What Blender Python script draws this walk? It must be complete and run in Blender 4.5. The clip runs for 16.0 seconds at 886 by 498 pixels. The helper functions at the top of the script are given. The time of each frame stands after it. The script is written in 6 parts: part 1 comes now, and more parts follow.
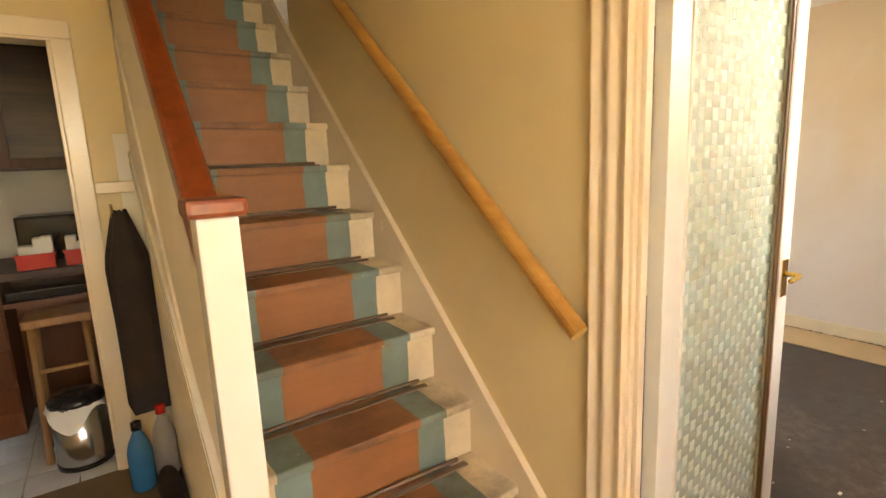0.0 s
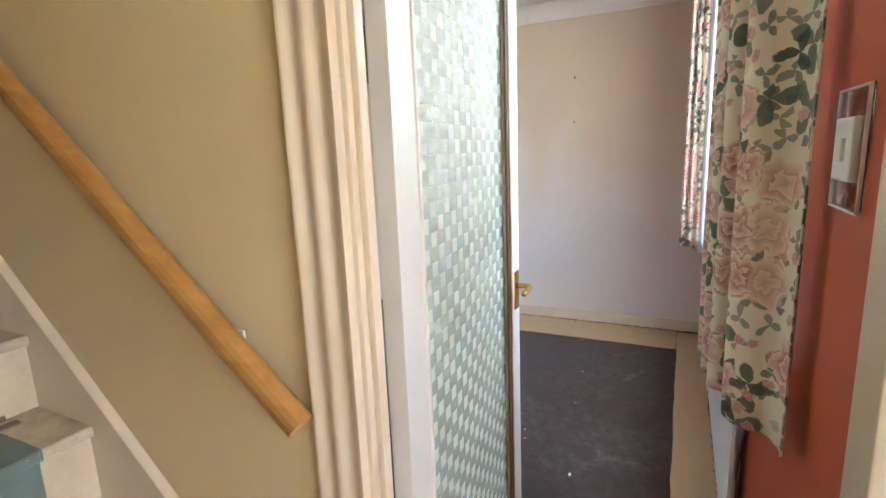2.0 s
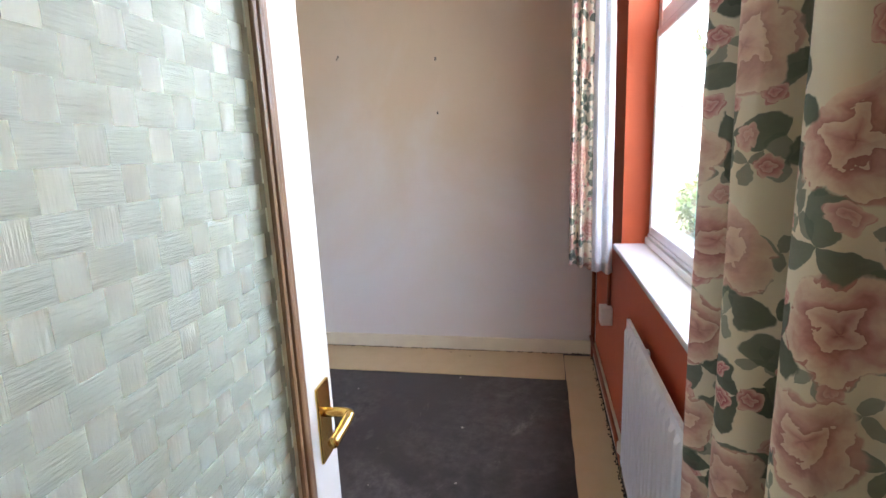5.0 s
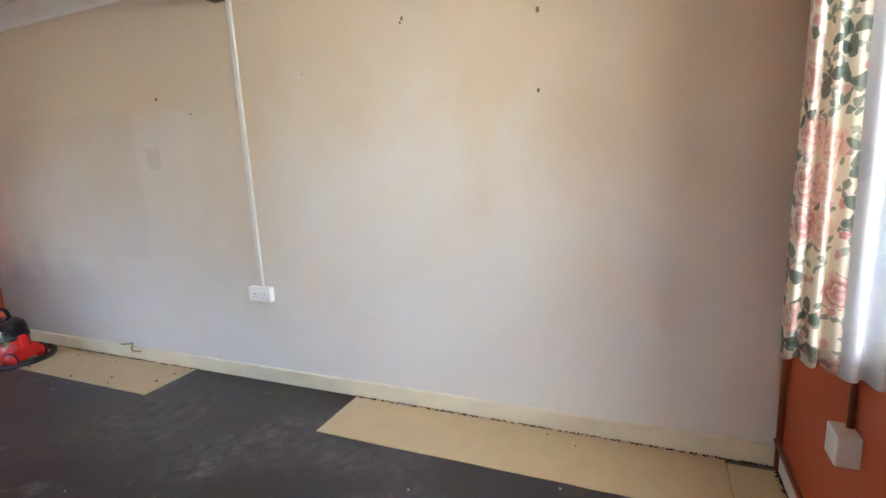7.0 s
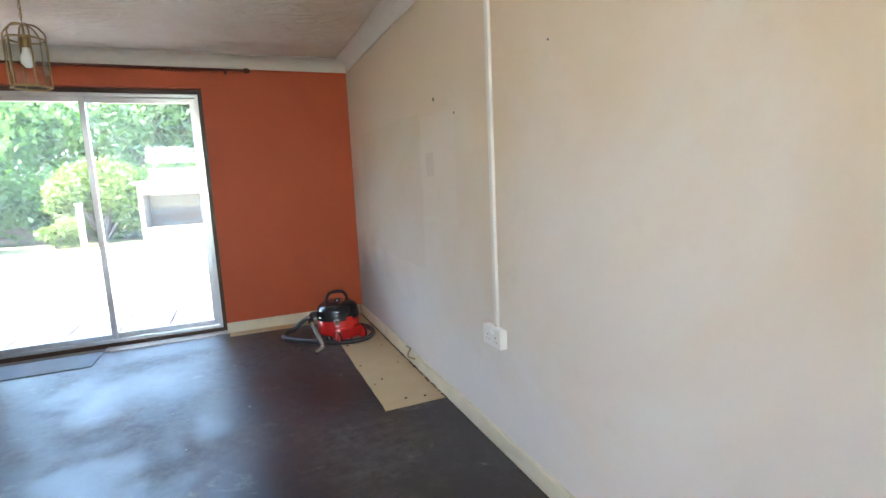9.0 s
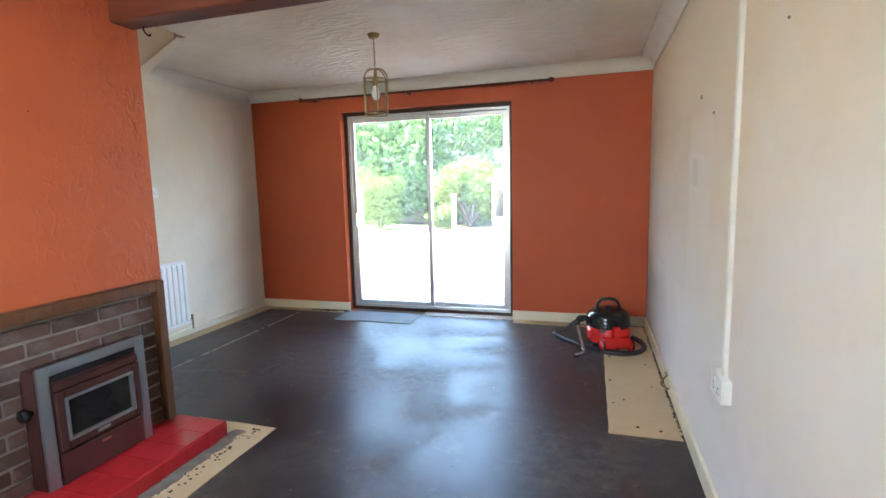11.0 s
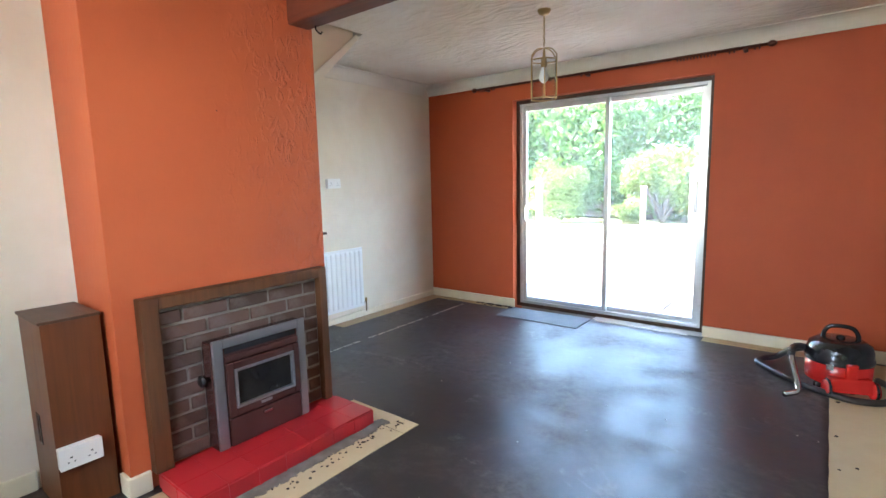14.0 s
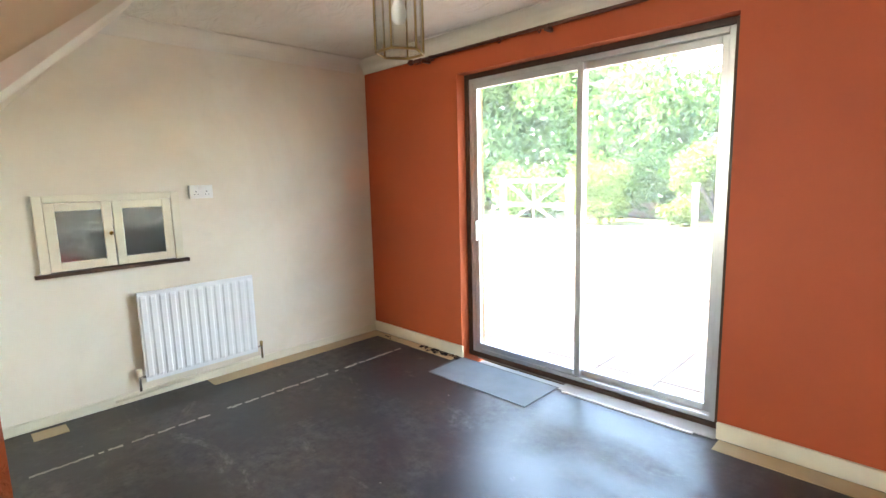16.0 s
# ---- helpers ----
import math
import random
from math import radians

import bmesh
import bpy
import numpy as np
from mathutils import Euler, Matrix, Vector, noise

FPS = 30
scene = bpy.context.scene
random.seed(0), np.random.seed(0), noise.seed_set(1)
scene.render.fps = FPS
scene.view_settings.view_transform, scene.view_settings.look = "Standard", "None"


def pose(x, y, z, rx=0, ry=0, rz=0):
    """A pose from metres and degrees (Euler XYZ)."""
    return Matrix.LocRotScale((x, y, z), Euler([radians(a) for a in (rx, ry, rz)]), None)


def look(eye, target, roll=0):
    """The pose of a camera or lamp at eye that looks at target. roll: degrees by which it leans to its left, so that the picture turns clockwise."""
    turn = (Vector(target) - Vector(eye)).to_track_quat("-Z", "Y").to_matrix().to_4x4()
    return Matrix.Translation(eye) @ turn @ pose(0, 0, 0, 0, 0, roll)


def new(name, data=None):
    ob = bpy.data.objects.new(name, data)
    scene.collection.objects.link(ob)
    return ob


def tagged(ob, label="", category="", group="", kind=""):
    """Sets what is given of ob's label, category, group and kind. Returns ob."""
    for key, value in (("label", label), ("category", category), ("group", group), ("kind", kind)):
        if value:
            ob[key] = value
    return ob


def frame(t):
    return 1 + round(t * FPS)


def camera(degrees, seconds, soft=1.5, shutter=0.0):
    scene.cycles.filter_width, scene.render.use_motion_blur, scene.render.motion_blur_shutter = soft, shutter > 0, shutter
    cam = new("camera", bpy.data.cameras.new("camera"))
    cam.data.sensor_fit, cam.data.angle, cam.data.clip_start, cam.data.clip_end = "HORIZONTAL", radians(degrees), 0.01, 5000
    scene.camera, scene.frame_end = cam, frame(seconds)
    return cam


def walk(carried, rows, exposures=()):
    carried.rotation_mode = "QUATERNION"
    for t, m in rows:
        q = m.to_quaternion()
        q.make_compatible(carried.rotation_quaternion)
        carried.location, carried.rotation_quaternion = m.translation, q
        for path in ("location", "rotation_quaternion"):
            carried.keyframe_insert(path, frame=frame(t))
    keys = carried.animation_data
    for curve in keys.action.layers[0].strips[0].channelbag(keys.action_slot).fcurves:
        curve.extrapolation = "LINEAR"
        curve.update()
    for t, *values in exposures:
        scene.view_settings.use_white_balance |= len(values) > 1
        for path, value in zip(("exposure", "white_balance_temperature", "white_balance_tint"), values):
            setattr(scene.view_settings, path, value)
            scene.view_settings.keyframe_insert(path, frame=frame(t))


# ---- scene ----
cam = camera(84.0, 16.0)
PATH = [
    (0, (0.174, 0.065, 1.319), (1.285, 1.692, 0.975), -2.4),
    (0.5, (0.226, 0.144, 1.335), (1.552, 1.6, 0.984), -2.5),
    (1, (0.277, 0.175, 1.362), (1.788, 1.435, 1.002), -2.4),
    (1.5, (0.367, 0.214, 1.354), (2.022, 1.274, 0.982), -2.3),
    (2, (0.498, 0.256, 1.333), (2.261, 1.122, 0.956), -2.3),
    (2.5, (0.622, 0.312, 1.331), (2.458, 1.009, 0.95), -2.4),
    (3, (0.75, 0.366, 1.323), (2.632, 0.923, 0.936), -2.3),
    (3.2, (0.802, 0.366, 1.325), (2.693, 0.889, 0.937), -2.7),
    (5.5, (1.462, 0.391, 1.294), (3.384, 0.78, 0.901), -2.3),
    (6, (1.703, 0.427, 1.285), (3.614, 0.869, 0.892), -2.4),
    (6.5, (1.923, 0.486, 1.289), (3.803, 1.051, 0.905), -2.5),
    (7, (2.181, 0.551, 1.277), (3.986, 1.33, 0.909), -2.8),
    (7.5, (2.416, 0.63, 1.259), (4.079, 1.687, 0.915), -2.9),
    (8, (2.675, 0.695, 1.272), (4.106, 2.054, 0.946), -2.9),
    (8.5, (3.083, 0.738, 1.234), (4.17, 2.392, 0.941), -3.0),
    (9, (3.274, 0.717, 1.266), (4.031, 2.546, 0.982), -2.7),
    (9.5, (3.518, 0.774, 1.298), (3.901, 2.719, 1.028), -2.4),
    (10, (3.699, 0.744, 1.305), (3.723, 2.728, 1.056), -1.9),
    (12.3, (3.881, 0.592, 1.311), (2.831, 2.275, 1.053), -1.2),
    (12.5, (3.897, 0.591, 1.313), (2.808, 2.249, 1.055), -1.1),
    (13, (3.922, 0.611, 1.317), (2.761, 2.218, 1.054), -1.1),
    (13.5, (3.895, 0.694, 1.305), (2.696, 2.273, 1.04), -1.1),
    (14, (3.852, 0.958, 1.306), (2.629, 2.518, 1.038), -1.3),
    (14.5, (3.821, 1.305, 1.328), (2.579, 2.848, 1.05), -1.3),
    (15, (3.806, 1.764, 1.352), (2.528, 3.276, 1.071), -1.4),
    (15.5, (3.79, 2.213, 1.356), (2.458, 3.679, 1.077), -1.4),
    (16, (3.79, 2.69, 1.37), (2.396, 4.094, 1.083), -1.5),
]
EXPOSURES = [
    (0.0, 5.3, 10400, 18), (0.5, 5.45, 8000, 14), (1.0, 5.4, 7000, 13), (2.0, 5.2, 6300, 15), (3.2, 5.0, 6200, 19), (5.5, 4.95, 6500, 19), (6.5, 5.25, 6800, 15), (7.0, 5.5, 6500, 11),
    (7.5, 5.75, 6500, 9), (8.5, 5.3, 6600, 9), (10.2, 5.45, 6600, 9), (12.5, 5.65, 6500, 10), (14.5, 5.72, 6600, 10), (16.0, 5.82, 7600, 10),
]
walk(cam, [(t, look(eye, target, roll)) for t, eye, target, roll in PATH], EXPOSURES)

# ---- light ----
world = bpy.data.worlds.new("sky")
scene.world = world
world.use_nodes = True
wn = world.node_tree
sky = wn.nodes.new("ShaderNodeTexSky")
sky.sky_type, sky.sun_disc = "NISHITA", False
SUN_EL, SUN_AZ = radians(50), radians(255)      # azimuth from +y, clockwise
sky.sun_elevation, sky.sun_rotation = SUN_EL, SUN_AZ
wn.links.new(sky.outputs[0], wn.nodes["Background"].inputs[0])
wn.nodes["Background"].inputs[1].default_value = 0.15

sun = new("sun", bpy.data.lights.new("sun", "SUN"))
sun.data.energy, sun.data.angle, sun.data.color = 2.2, radians(0.5), (1.0, 0.95, 0.87)
to_sun = Vector((math.sin(SUN_AZ) * math.cos(SUN_EL), math.cos(SUN_AZ) * math.cos(SUN_EL), math.sin(SUN_EL)))
sun.matrix_world = look(to_sun * 20, (0, 0, 0))


def window_light(name, eye, target, w, h, watts, colour):
    lamp = new(name, bpy.data.lights.new(name, "AREA"))
    lamp.data.shape, lamp.data.size, lamp.data.size_y = "RECTANGLE", w, h
    lamp.data.energy, lamp.data.color = watts, colour
    lamp.matrix_world = look(eye, target)
    return lamp


window_light("front_window_daylight", (2.5, -0.16, 1.83), (2.5, 4, 0.4), 1.6, 0.5, 1.1, (0.9, 0.95, 1.0))
# Added lamp outside the unseen entrance; it warms and brightens the hall.
window_light("front_door_daylight", (0.1, -1.16, 1.52), (0.1, 3, 1.1), 1.3, 1.05, 0.32, (1.0, 0.86, 0.66))

# ---- materials ----


class N:
    """A small node-tree writer."""

    def __init__(self, name):
        self.m = bpy.data.materials.new(name)
        self.m.use_nodes = True
        self.t = self.m.node_tree
        self.p = self.t.nodes["Principled BSDF"]
        self.coord = self.t.nodes.new("ShaderNodeTexCoord")

    def put(self, node, key, v):
        if isinstance(v, bpy.types.NodeSocket):
            self.t.links.new(v, node.inputs[key])
        elif v is not None:
            s = node.inputs[key]
            if isinstance(v, (tuple, list)) and len(v) == 3 and s.type == "RGBA":
                v = (*v, 1)
            s.default_value = v

    def vec(self, scale=(1, 1, 1), space="Object", rot=(0, 0, 0), off=(0, 0, 0)):
        n = self.t.nodes.new("ShaderNodeMapping")
        self.put(n, 0, self.coord.outputs[space])
        n.inputs[3].default_value, n.inputs[2].default_value, n.inputs[1].default_value = scale, rot, off
        return n.outputs[0]

    def noise(self, scale, detail=4, rough=0.55, vec=None, warp=0.0):
        n = self.t.nodes.new("ShaderNodeTexNoise")
        self.put(n, "Vector", vec or self.coord.outputs["Object"])
        n.inputs["Scale"].default_value, n.inputs["Detail"].default_value = scale, detail
        n.inputs["Roughness"].default_value, n.inputs["Distortion"].default_value = rough, warp
        return n.outputs[0]

    def voronoi(self, scale, vec=None, feature="F1", out="Distance"):
        n = self.t.nodes.new("ShaderNodeTexVoronoi")
        n.feature = feature
        self.put(n, "Vector", vec or self.coord.outputs["Object"])
        n.inputs["Scale"].default_value = scale
        return n.outputs[out]

    def ramp(self, fac, *stops):
        n = self.t.nodes.new("ShaderNodeValToRGB")
        self.put(n, 0, fac)
        e = n.color_ramp.elements
        while len(e) < len(stops):
            e.new(0.5)
        for k, (at, c) in enumerate(stops):
            e[k].position = at
            e[k].color = (c, c, c, 1) if isinstance(c, (int, float)) else (*c, 1)
        return n.outputs[0]

    def mix(self, fac, a, b, kind="MIX"):
        n = self.t.nodes.new("ShaderNodeMix")
        n.data_type, n.blend_type = "RGBA", kind
        self.put(n, 0, fac), self.put(n, 6, a), self.put(n, 7, b)
        return n.outputs[2]

    def math(self, op, a, b=0.0):
        n = self.t.nodes.new("ShaderNodeMath")
        n.operation = op
        self.put(n, 0, a), self.put(n, 1, b)
        return n.outputs[0]

    def axis(self, v, k):
        n = self.t.nodes.new("ShaderNodeSeparateXYZ")
        self.put(n, 0, v)
        return n.outputs[k]

    def bump(self, height, strength, dist=0.01, under=None):
        n = self.t.nodes.new("ShaderNodeBump")
        n.inputs["Strength"].default_value, n.inputs["Distance"].default_value = strength, dist
        self.put(n, "Height", height)
        if under:
            self.t.links.new(under, n.inputs["Normal"])
        self.t.links.new(n.outputs[0], self.p.inputs["Normal"])
        return n.outputs[0]

    def set(self, colour=None, rough=None, metal=None, **more):
        self.put(self.p, "Base Color", colour), self.put(self.p, "Roughness", rough), self.put(self.p, "Metallic", metal)
        for k, v in more.items():
            self.put(self.p, k.replace("_", " "), v)
        return self.m


def plain(name, c, rough=0.5, metal=0.0, var=0.12, scale=6.0, grain=120.0, bump=0.05, **more):
    """A paint, plastic or metal with stains and grain at two scales."""
    n = N(name)
    d = tuple(x * (1 - var) for x in c)
    l = tuple(min(1, x * (1 + var * 0.6)) for x in c)
    col = n.mix(n.ramp(n.noise(scale, 5), (0.3, 0.0), (0.7, 1.0)), d, l)
    g = n.noise(grain, 3)
    col = n.mix(0.12, col, n.mix(g, d, l))
    n.bump(g, bump, 0.002)
    r = n.math("ADD", rough - 0.06, n.math("MULTIPLY", n.noise(scale * 2.3, 4), 0.12))
    return n.set(col, r, metal, **more)


def wall_paint(name, c, stain, amount, bump=0.12, scale=0.9, rough=0.78):
    n = N(name)
    s = n.ramp(n.noise(scale, 6, 0.6, warp=0.4), (0.42, 0.0), (0.72, 1.0))
    col = n.mix(n.math("MULTIPLY", s, amount), c, stain)
    scuff = n.ramp(n.noise(7, 6, 0.7), (0.62, 0.0), (0.8, 1.0))
    col = n.mix(n.math("MULTIPLY", scuff, amount * 0.35), col, tuple(x * 0.6 for x in c))
    fine = n.noise(160, 3, 0.6)
    b = n.bump(n.noise(14, 5, 0.6), bump, 0.012)
    n.bump(fine, bump * 0.8, 0.002, b)
    return n.set(col, rough)


def east_paint():
    """Off-white emulsion: yellow stain plus painted warm light higher up, greyer low in the corner, with paler patches.
    """
    n = N("stained off-white emulsion")
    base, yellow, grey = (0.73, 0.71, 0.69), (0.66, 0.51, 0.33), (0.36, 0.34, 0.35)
    z = n.axis(n.coord.outputs["Object"], 2)
    blot = n.noise(0.9, 5, 0.6, warp=0.5)
    # The height term paints in warm light; the noise term is yellow staining.
    old = n.ramp(n.math("ADD", n.math("MULTIPLY", z, 0.28), n.math("MULTIPLY", blot, 0.75)), (0.42, 0.0), (0.88, 1.0))
    col = n.mix(n.math("MULTIPLY", old, 0.85), base, yellow)
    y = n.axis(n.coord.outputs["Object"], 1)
    # Greyer low down towards the north corner.
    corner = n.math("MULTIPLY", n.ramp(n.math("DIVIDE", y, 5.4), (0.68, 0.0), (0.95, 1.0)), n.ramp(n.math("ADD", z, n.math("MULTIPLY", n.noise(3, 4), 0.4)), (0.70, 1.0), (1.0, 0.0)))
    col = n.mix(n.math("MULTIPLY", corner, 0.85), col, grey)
    wob = n.math("MULTIPLY", n.math("SUBTRACT", n.noise(2.5, 4), 0.5), 0.09)

    def patch(ya, yb, za, zb):
        yy, zz = n.math("ADD", y, wob), n.math("ADD", z, wob)
        m1 = n.math("MULTIPLY", n.math("GREATER_THAN", yy, ya), n.math("LESS_THAN", yy, yb))
        return n.math("MULTIPLY", m1, n.math("MULTIPLY", n.math("GREATER_THAN", zz, za), n.math("LESS_THAN", zz, zb)))

    col = n.mix(n.math("MULTIPLY", patch(3.52, 4.95, 0.72, 1.66), 0.15), col, (0.52, 0.42, 0.30))
    col = n.mix(n.math("MULTIPLY", patch(3.02, 3.50, 1.02, 1.62), 0.10), col, (0.78, 0.73, 0.66))
    col = n.mix(n.math("MULTIPLY", patch(3.30, 3.42, 1.28, 1.40), 0.30), col, (0.50, 0.40, 0.30))
    scuff = n.ramp(n.noise(5, 6, 0.7), (0.6, 0.0), (0.8, 1.0))
    col = n.mix(n.math("MULTIPLY", scuff, 0.18), col, (0.45, 0.38, 0.30))
    b = n.bump(n.noise(5, 4, 0.6), 0.15, 0.02)
    n.bump(n.noise(150, 3), 0.1, 0.002, b)
    return n.set(col, 0.8)


M = {}
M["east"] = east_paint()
M["white"] = wall_paint("aged white emulsion", (0.80, 0.735, 0.63), (0.60, 0.50, 0.37), 0.6)
M["cream"] = wall_paint("cream hall paint", (0.71, 0.555, 0.315), (0.63, 0.46, 0.235), 0.5)
M["orange"] = wall_paint("terracotta satin emulsion", (0.52, 0.092, 0.025), (0.43, 0.068, 0.017), 0.6, 0.1, rough=0.62)


def textured_orange():
    """Terracotta over stippled plaster: thick hanging blobs towards one edge, thin marks elsewhere."""
    n = N("terracotta textured plaster")
    blob = n.ramp(n.noise(1.0, 4, 0.55, n.vec((24, 24, 14)), 0.9), (0.50, 0.0), (0.64, 1.0))
    y = n.axis(n.coord.outputs["Object"], 1)
    side = n.ramp(n.math("ADD", n.math("SUBTRACT", y, 1.66), n.math("MULTIPLY", n.math("SUBTRACT", n.noise(2.4, 4, 0.6), 0.5), 1.3)), (0.55, 0.06), (1.0, 1.0))
    thick = n.math("MULTIPLY", side, n.ramp(n.noise(6, 3), (0.35, 0.25), (0.62, 1.0)))
    b = n.bump(n.noise(9, 4, 0.55), 0.10, 0.012)
    b = n.bump(n.math("MULTIPLY", blob, thick), 0.8, 0.011, b)
    n.bump(n.noise(120, 3), 0.10, 0.002, b)
    col = n.mix(n.noise(3, 5), (0.55, 0.115, 0.038), (0.47, 0.088, 0.027))
    return n.set(col, 0.6)


M["textured"] = textured_orange()


def ceiling_swirl():
    n = N("swirled textured ceiling")
    w = n.noise(3.2, 3, 0.5, n.vec((1, 2.3, 1)), 2.5)
    f = n.noise(26, 4, 0.6, n.vec((1, 3, 1)), 1.0)
    col = n.mix(n.ramp(n.noise(0.8, 5, 0.6), (0.4, 0.0), (0.75, 1.0)), (0.78, 0.74, 0.67), (0.62, 0.52, 0.40))
    b = n.bump(w, 0.5, 0.045)
    n.bump(f, 0.2, 0.008, b)
    return n.set(col, 0.75)


M["ceiling"] = ceiling_swirl()


def floor_bitumen():
    """Old dark adhesive on a screed: black-brown, with pale dusty scuffs and a patchy shine."""
    n = N("dark adhesive-covered screed")
    tone = n.ramp(n.noise(0.8, 3), (0.25, 0.0), (0.75, 1.0))
    col = n.mix(tone, (0.019, 0.015, 0.016), (0.036, 0.027, 0.027))
    cloud = n.ramp(n.noise(1.25, 7, 0.68, warp=0.5), (0.44, 0.0), (0.62, 1.0))
    speck = n.ramp(n.noise(16, 6, 0.72), (0.34, 0.1), (0.66, 1.0))
    col = n.mix(n.math("MULTIPLY", n.math("MULTIPLY", cloud, speck), 0.55), col, (0.22, 0.195, 0.185))
    scuff = n.ramp(n.noise(2.1, 7, 0.7, n.vec((1, 1.9, 1), rot=(0, 0, 0.6)), 0.9), (0.60, 0.0), (0.70, 1.0))
    col = n.mix(n.math("MULTIPLY", n.math("MULTIPLY", scuff, speck), 0.6), col, (0.34, 0.31, 0.29))
    dust = n.math("ADD", n.math("MULTIPLY", cloud, 0.22), n.math("MULTIPLY", scuff, 0.12))
    rough = n.math("ADD", n.math("ADD", 0.31, dust), n.math("MULTIPLY", n.noise(9, 5, 0.65), 0.10))
    b = n.bump(n.noise(2.6, 3, 0.5), 0.08, 0.02)
    n.bump(n.noise(20, 5, 0.65), 0.14, 0.005, b)
    return n.set(col, rough)


M["floor"] = floor_bitumen()


def hardboard():
    n = N("bare hardboard strip")
    col = n.mix(n.noise(9, 5), (0.50, 0.37, 0.21), (0.58, 0.45, 0.28))
    spots = n.ramp(n.noise(22, 4, 0.6), (0.76, 0.0), (0.80, 1.0))
    col = n.mix(n.math("MULTIPLY", spots, 0.5), col, (0.10, 0.07, 0.05))
    n.bump(n.noise(90, 3), 0.08, 0.002)
    return n.set(col, 0.7)


M["hardboard"] = hardboard()


def timber(name, a, b, rough=0.35, axis=2, scale=1.0):
    n = N(name)
    s = [28 * scale] * 3
    s[axis] = 1.6 * scale
    g = n.noise(1.0, 5, 0.6, n.vec(tuple(s)), 0.7)
    col = n.mix(n.ramp(g, (0.3, 0.0), (0.7, 1.0)), a, b)
    n.bump(g, 0.08, 0.003)
    return n.set(col, n.math("ADD", rough - 0.05, n.math("MULTIPLY", n.noise(5, 3), 0.12)))


M["mahogany"] = timber("red mahogany varnish", (0.16, 0.030, 0.010), (0.25, 0.055, 0.018), 0.3, 1)
M["pine"] = timber("varnished pine handrail", (0.42, 0.19, 0.045), (0.55, 0.28, 0.08), 0.38, 1)
M["veneer"] = timber("brown wood veneer", (0.10, 0.026, 0.008), (0.15, 0.043, 0.013), 0.36, 2)
M["oak"] = timber("stained oak surround", (0.075, 0.024, 0.007), (0.125, 0.043, 0.013), 0.5, 2)
M["beam"] = timber("dark painted rough beam", (0.085, 0.018, 0.009), (0.15, 0.036, 0.016), 0.45, 0, 0.6)
M["darkwood"] = timber("dark hardwood", (0.045, 0.020, 0.011), (0.085, 0.038, 0.02), 0.42, 0)
M["stool"] = timber("honey wood", (0.25, 0.12, 0.045), (0.36, 0.19, 0.08), 0.4, 2)
M["worn"] = timber("worn gripper batten", (0.10, 0.06, 0.04), (0.24, 0.165, 0.115), 0.7, 0)
M["gloss"] = plain("white gloss paint", (0.71, 0.67, 0.59), 0.22, var=0.06, scale=3, bump=0.03)
M["architrave"] = plain("magnolia gloss paint", (0.74, 0.60, 0.43), 0.25, var=0.06, scale=3, bump=0.04)
M["skirting"] = plain("cream gloss skirting", (0.76, 0.70, 0.55), 0.35, var=0.10, scale=5, bump=0.05)
M["rad"] = plain("white radiator enamel", (0.80, 0.82, 0.84), 0.3, var=0.03)
M["plastic"] = plain("white moulded plastic", (0.80, 0.79, 0.76), 0.3, var=0.04)
M["trunking"] = plain("painted-over trunking plastic", (0.72, 0.69, 0.62), 0.45, var=0.06)
M["bead"] = timber("brown glazing bead", (0.13, 0.065, 0.028), (0.27, 0.155, 0.075), 0.4, 2)
M["pvc"] = plain("white window plastic", (0.82, 0.82, 0.82), 0.25, var=0.03)
M["alu"] = plain("anodised aluminium", (0.62, 0.63, 0.64), 0.34, 0.85, var=0.08, scale=9)
M["steel"] = plain("brushed stainless steel", (0.55, 0.54, 0.52), 0.22, 1.0, var=0.08)
M["brass"] = plain("polished brass", (0.72, 0.48, 0.14), 0.22, 1.0, var=0.08)
M["agedbrass"] = plain("aged brass", (0.40, 0.29, 0.13), 0.32, 1.0, var=0.15)
M["copper"] = plain("dull copper pipe", (0.36, 0.12, 0.06), 0.4, 0.7, var=0.2)
M["iron"] = plain("brown stove enamel", (0.085, 0.032, 0.027), 0.22, 0.2, var=0.15)
M["irongrey"] = plain("grey stove metal", (0.30, 0.30, 0.31), 0.36, 0.8, var=0.1)
M["black"] = plain("black plastic", (0.016, 0.016, 0.018), 0.2, var=0.2)
M["rubber"] = plain("black hose plastic", (0.022, 0.022, 0.025), 0.42, var=0.2)
M["red"] = plain("glossy red plastic", (0.58, 0.020, 0.016), 0.25, var=0.08)
M["mortar"] = plain("pale mortar", (0.46, 0.42, 0.38), 0.9, var=0.15, bump=0.4)
M["joint"] = plain("sooty brick mortar", (0.25, 0.215, 0.19), 0.9, var=0.3, scale=9, bump=0.4)
M["screed"] = plain("bare grey screed", (0.20, 0.17, 0.145), 0.85, var=0.35, scale=14, bump=0.4)
M["carpet"] = plain("grey doormat", (0.22, 0.24, 0.26), 0.95, var=0.12, grain=400, bump=0.5)
M["coat"] = plain("dark brown cloth", (0.030, 0.016, 0.012), 0.9, var=0.25, grain=300, bump=0.4)
M["bluep"] = plain("blue plastic bottle", (0.02, 0.15, 0.30), 0.25)
M["greyp"] = plain("grey plastic bottle", (0.30, 0.28, 0.26), 0.3)
M["paper"] = plain("white paper", (0.78, 0.78, 0.76), 0.7, var=0.06)
M["dirt"] = plain("dark dirt line", (0.035, 0.024, 0.02), 0.9, var=0.3)
M["concrete"] = plain("garden concrete", (0.42, 0.40, 0.37), 0.9, var=0.2, scale=3, bump=0.4)
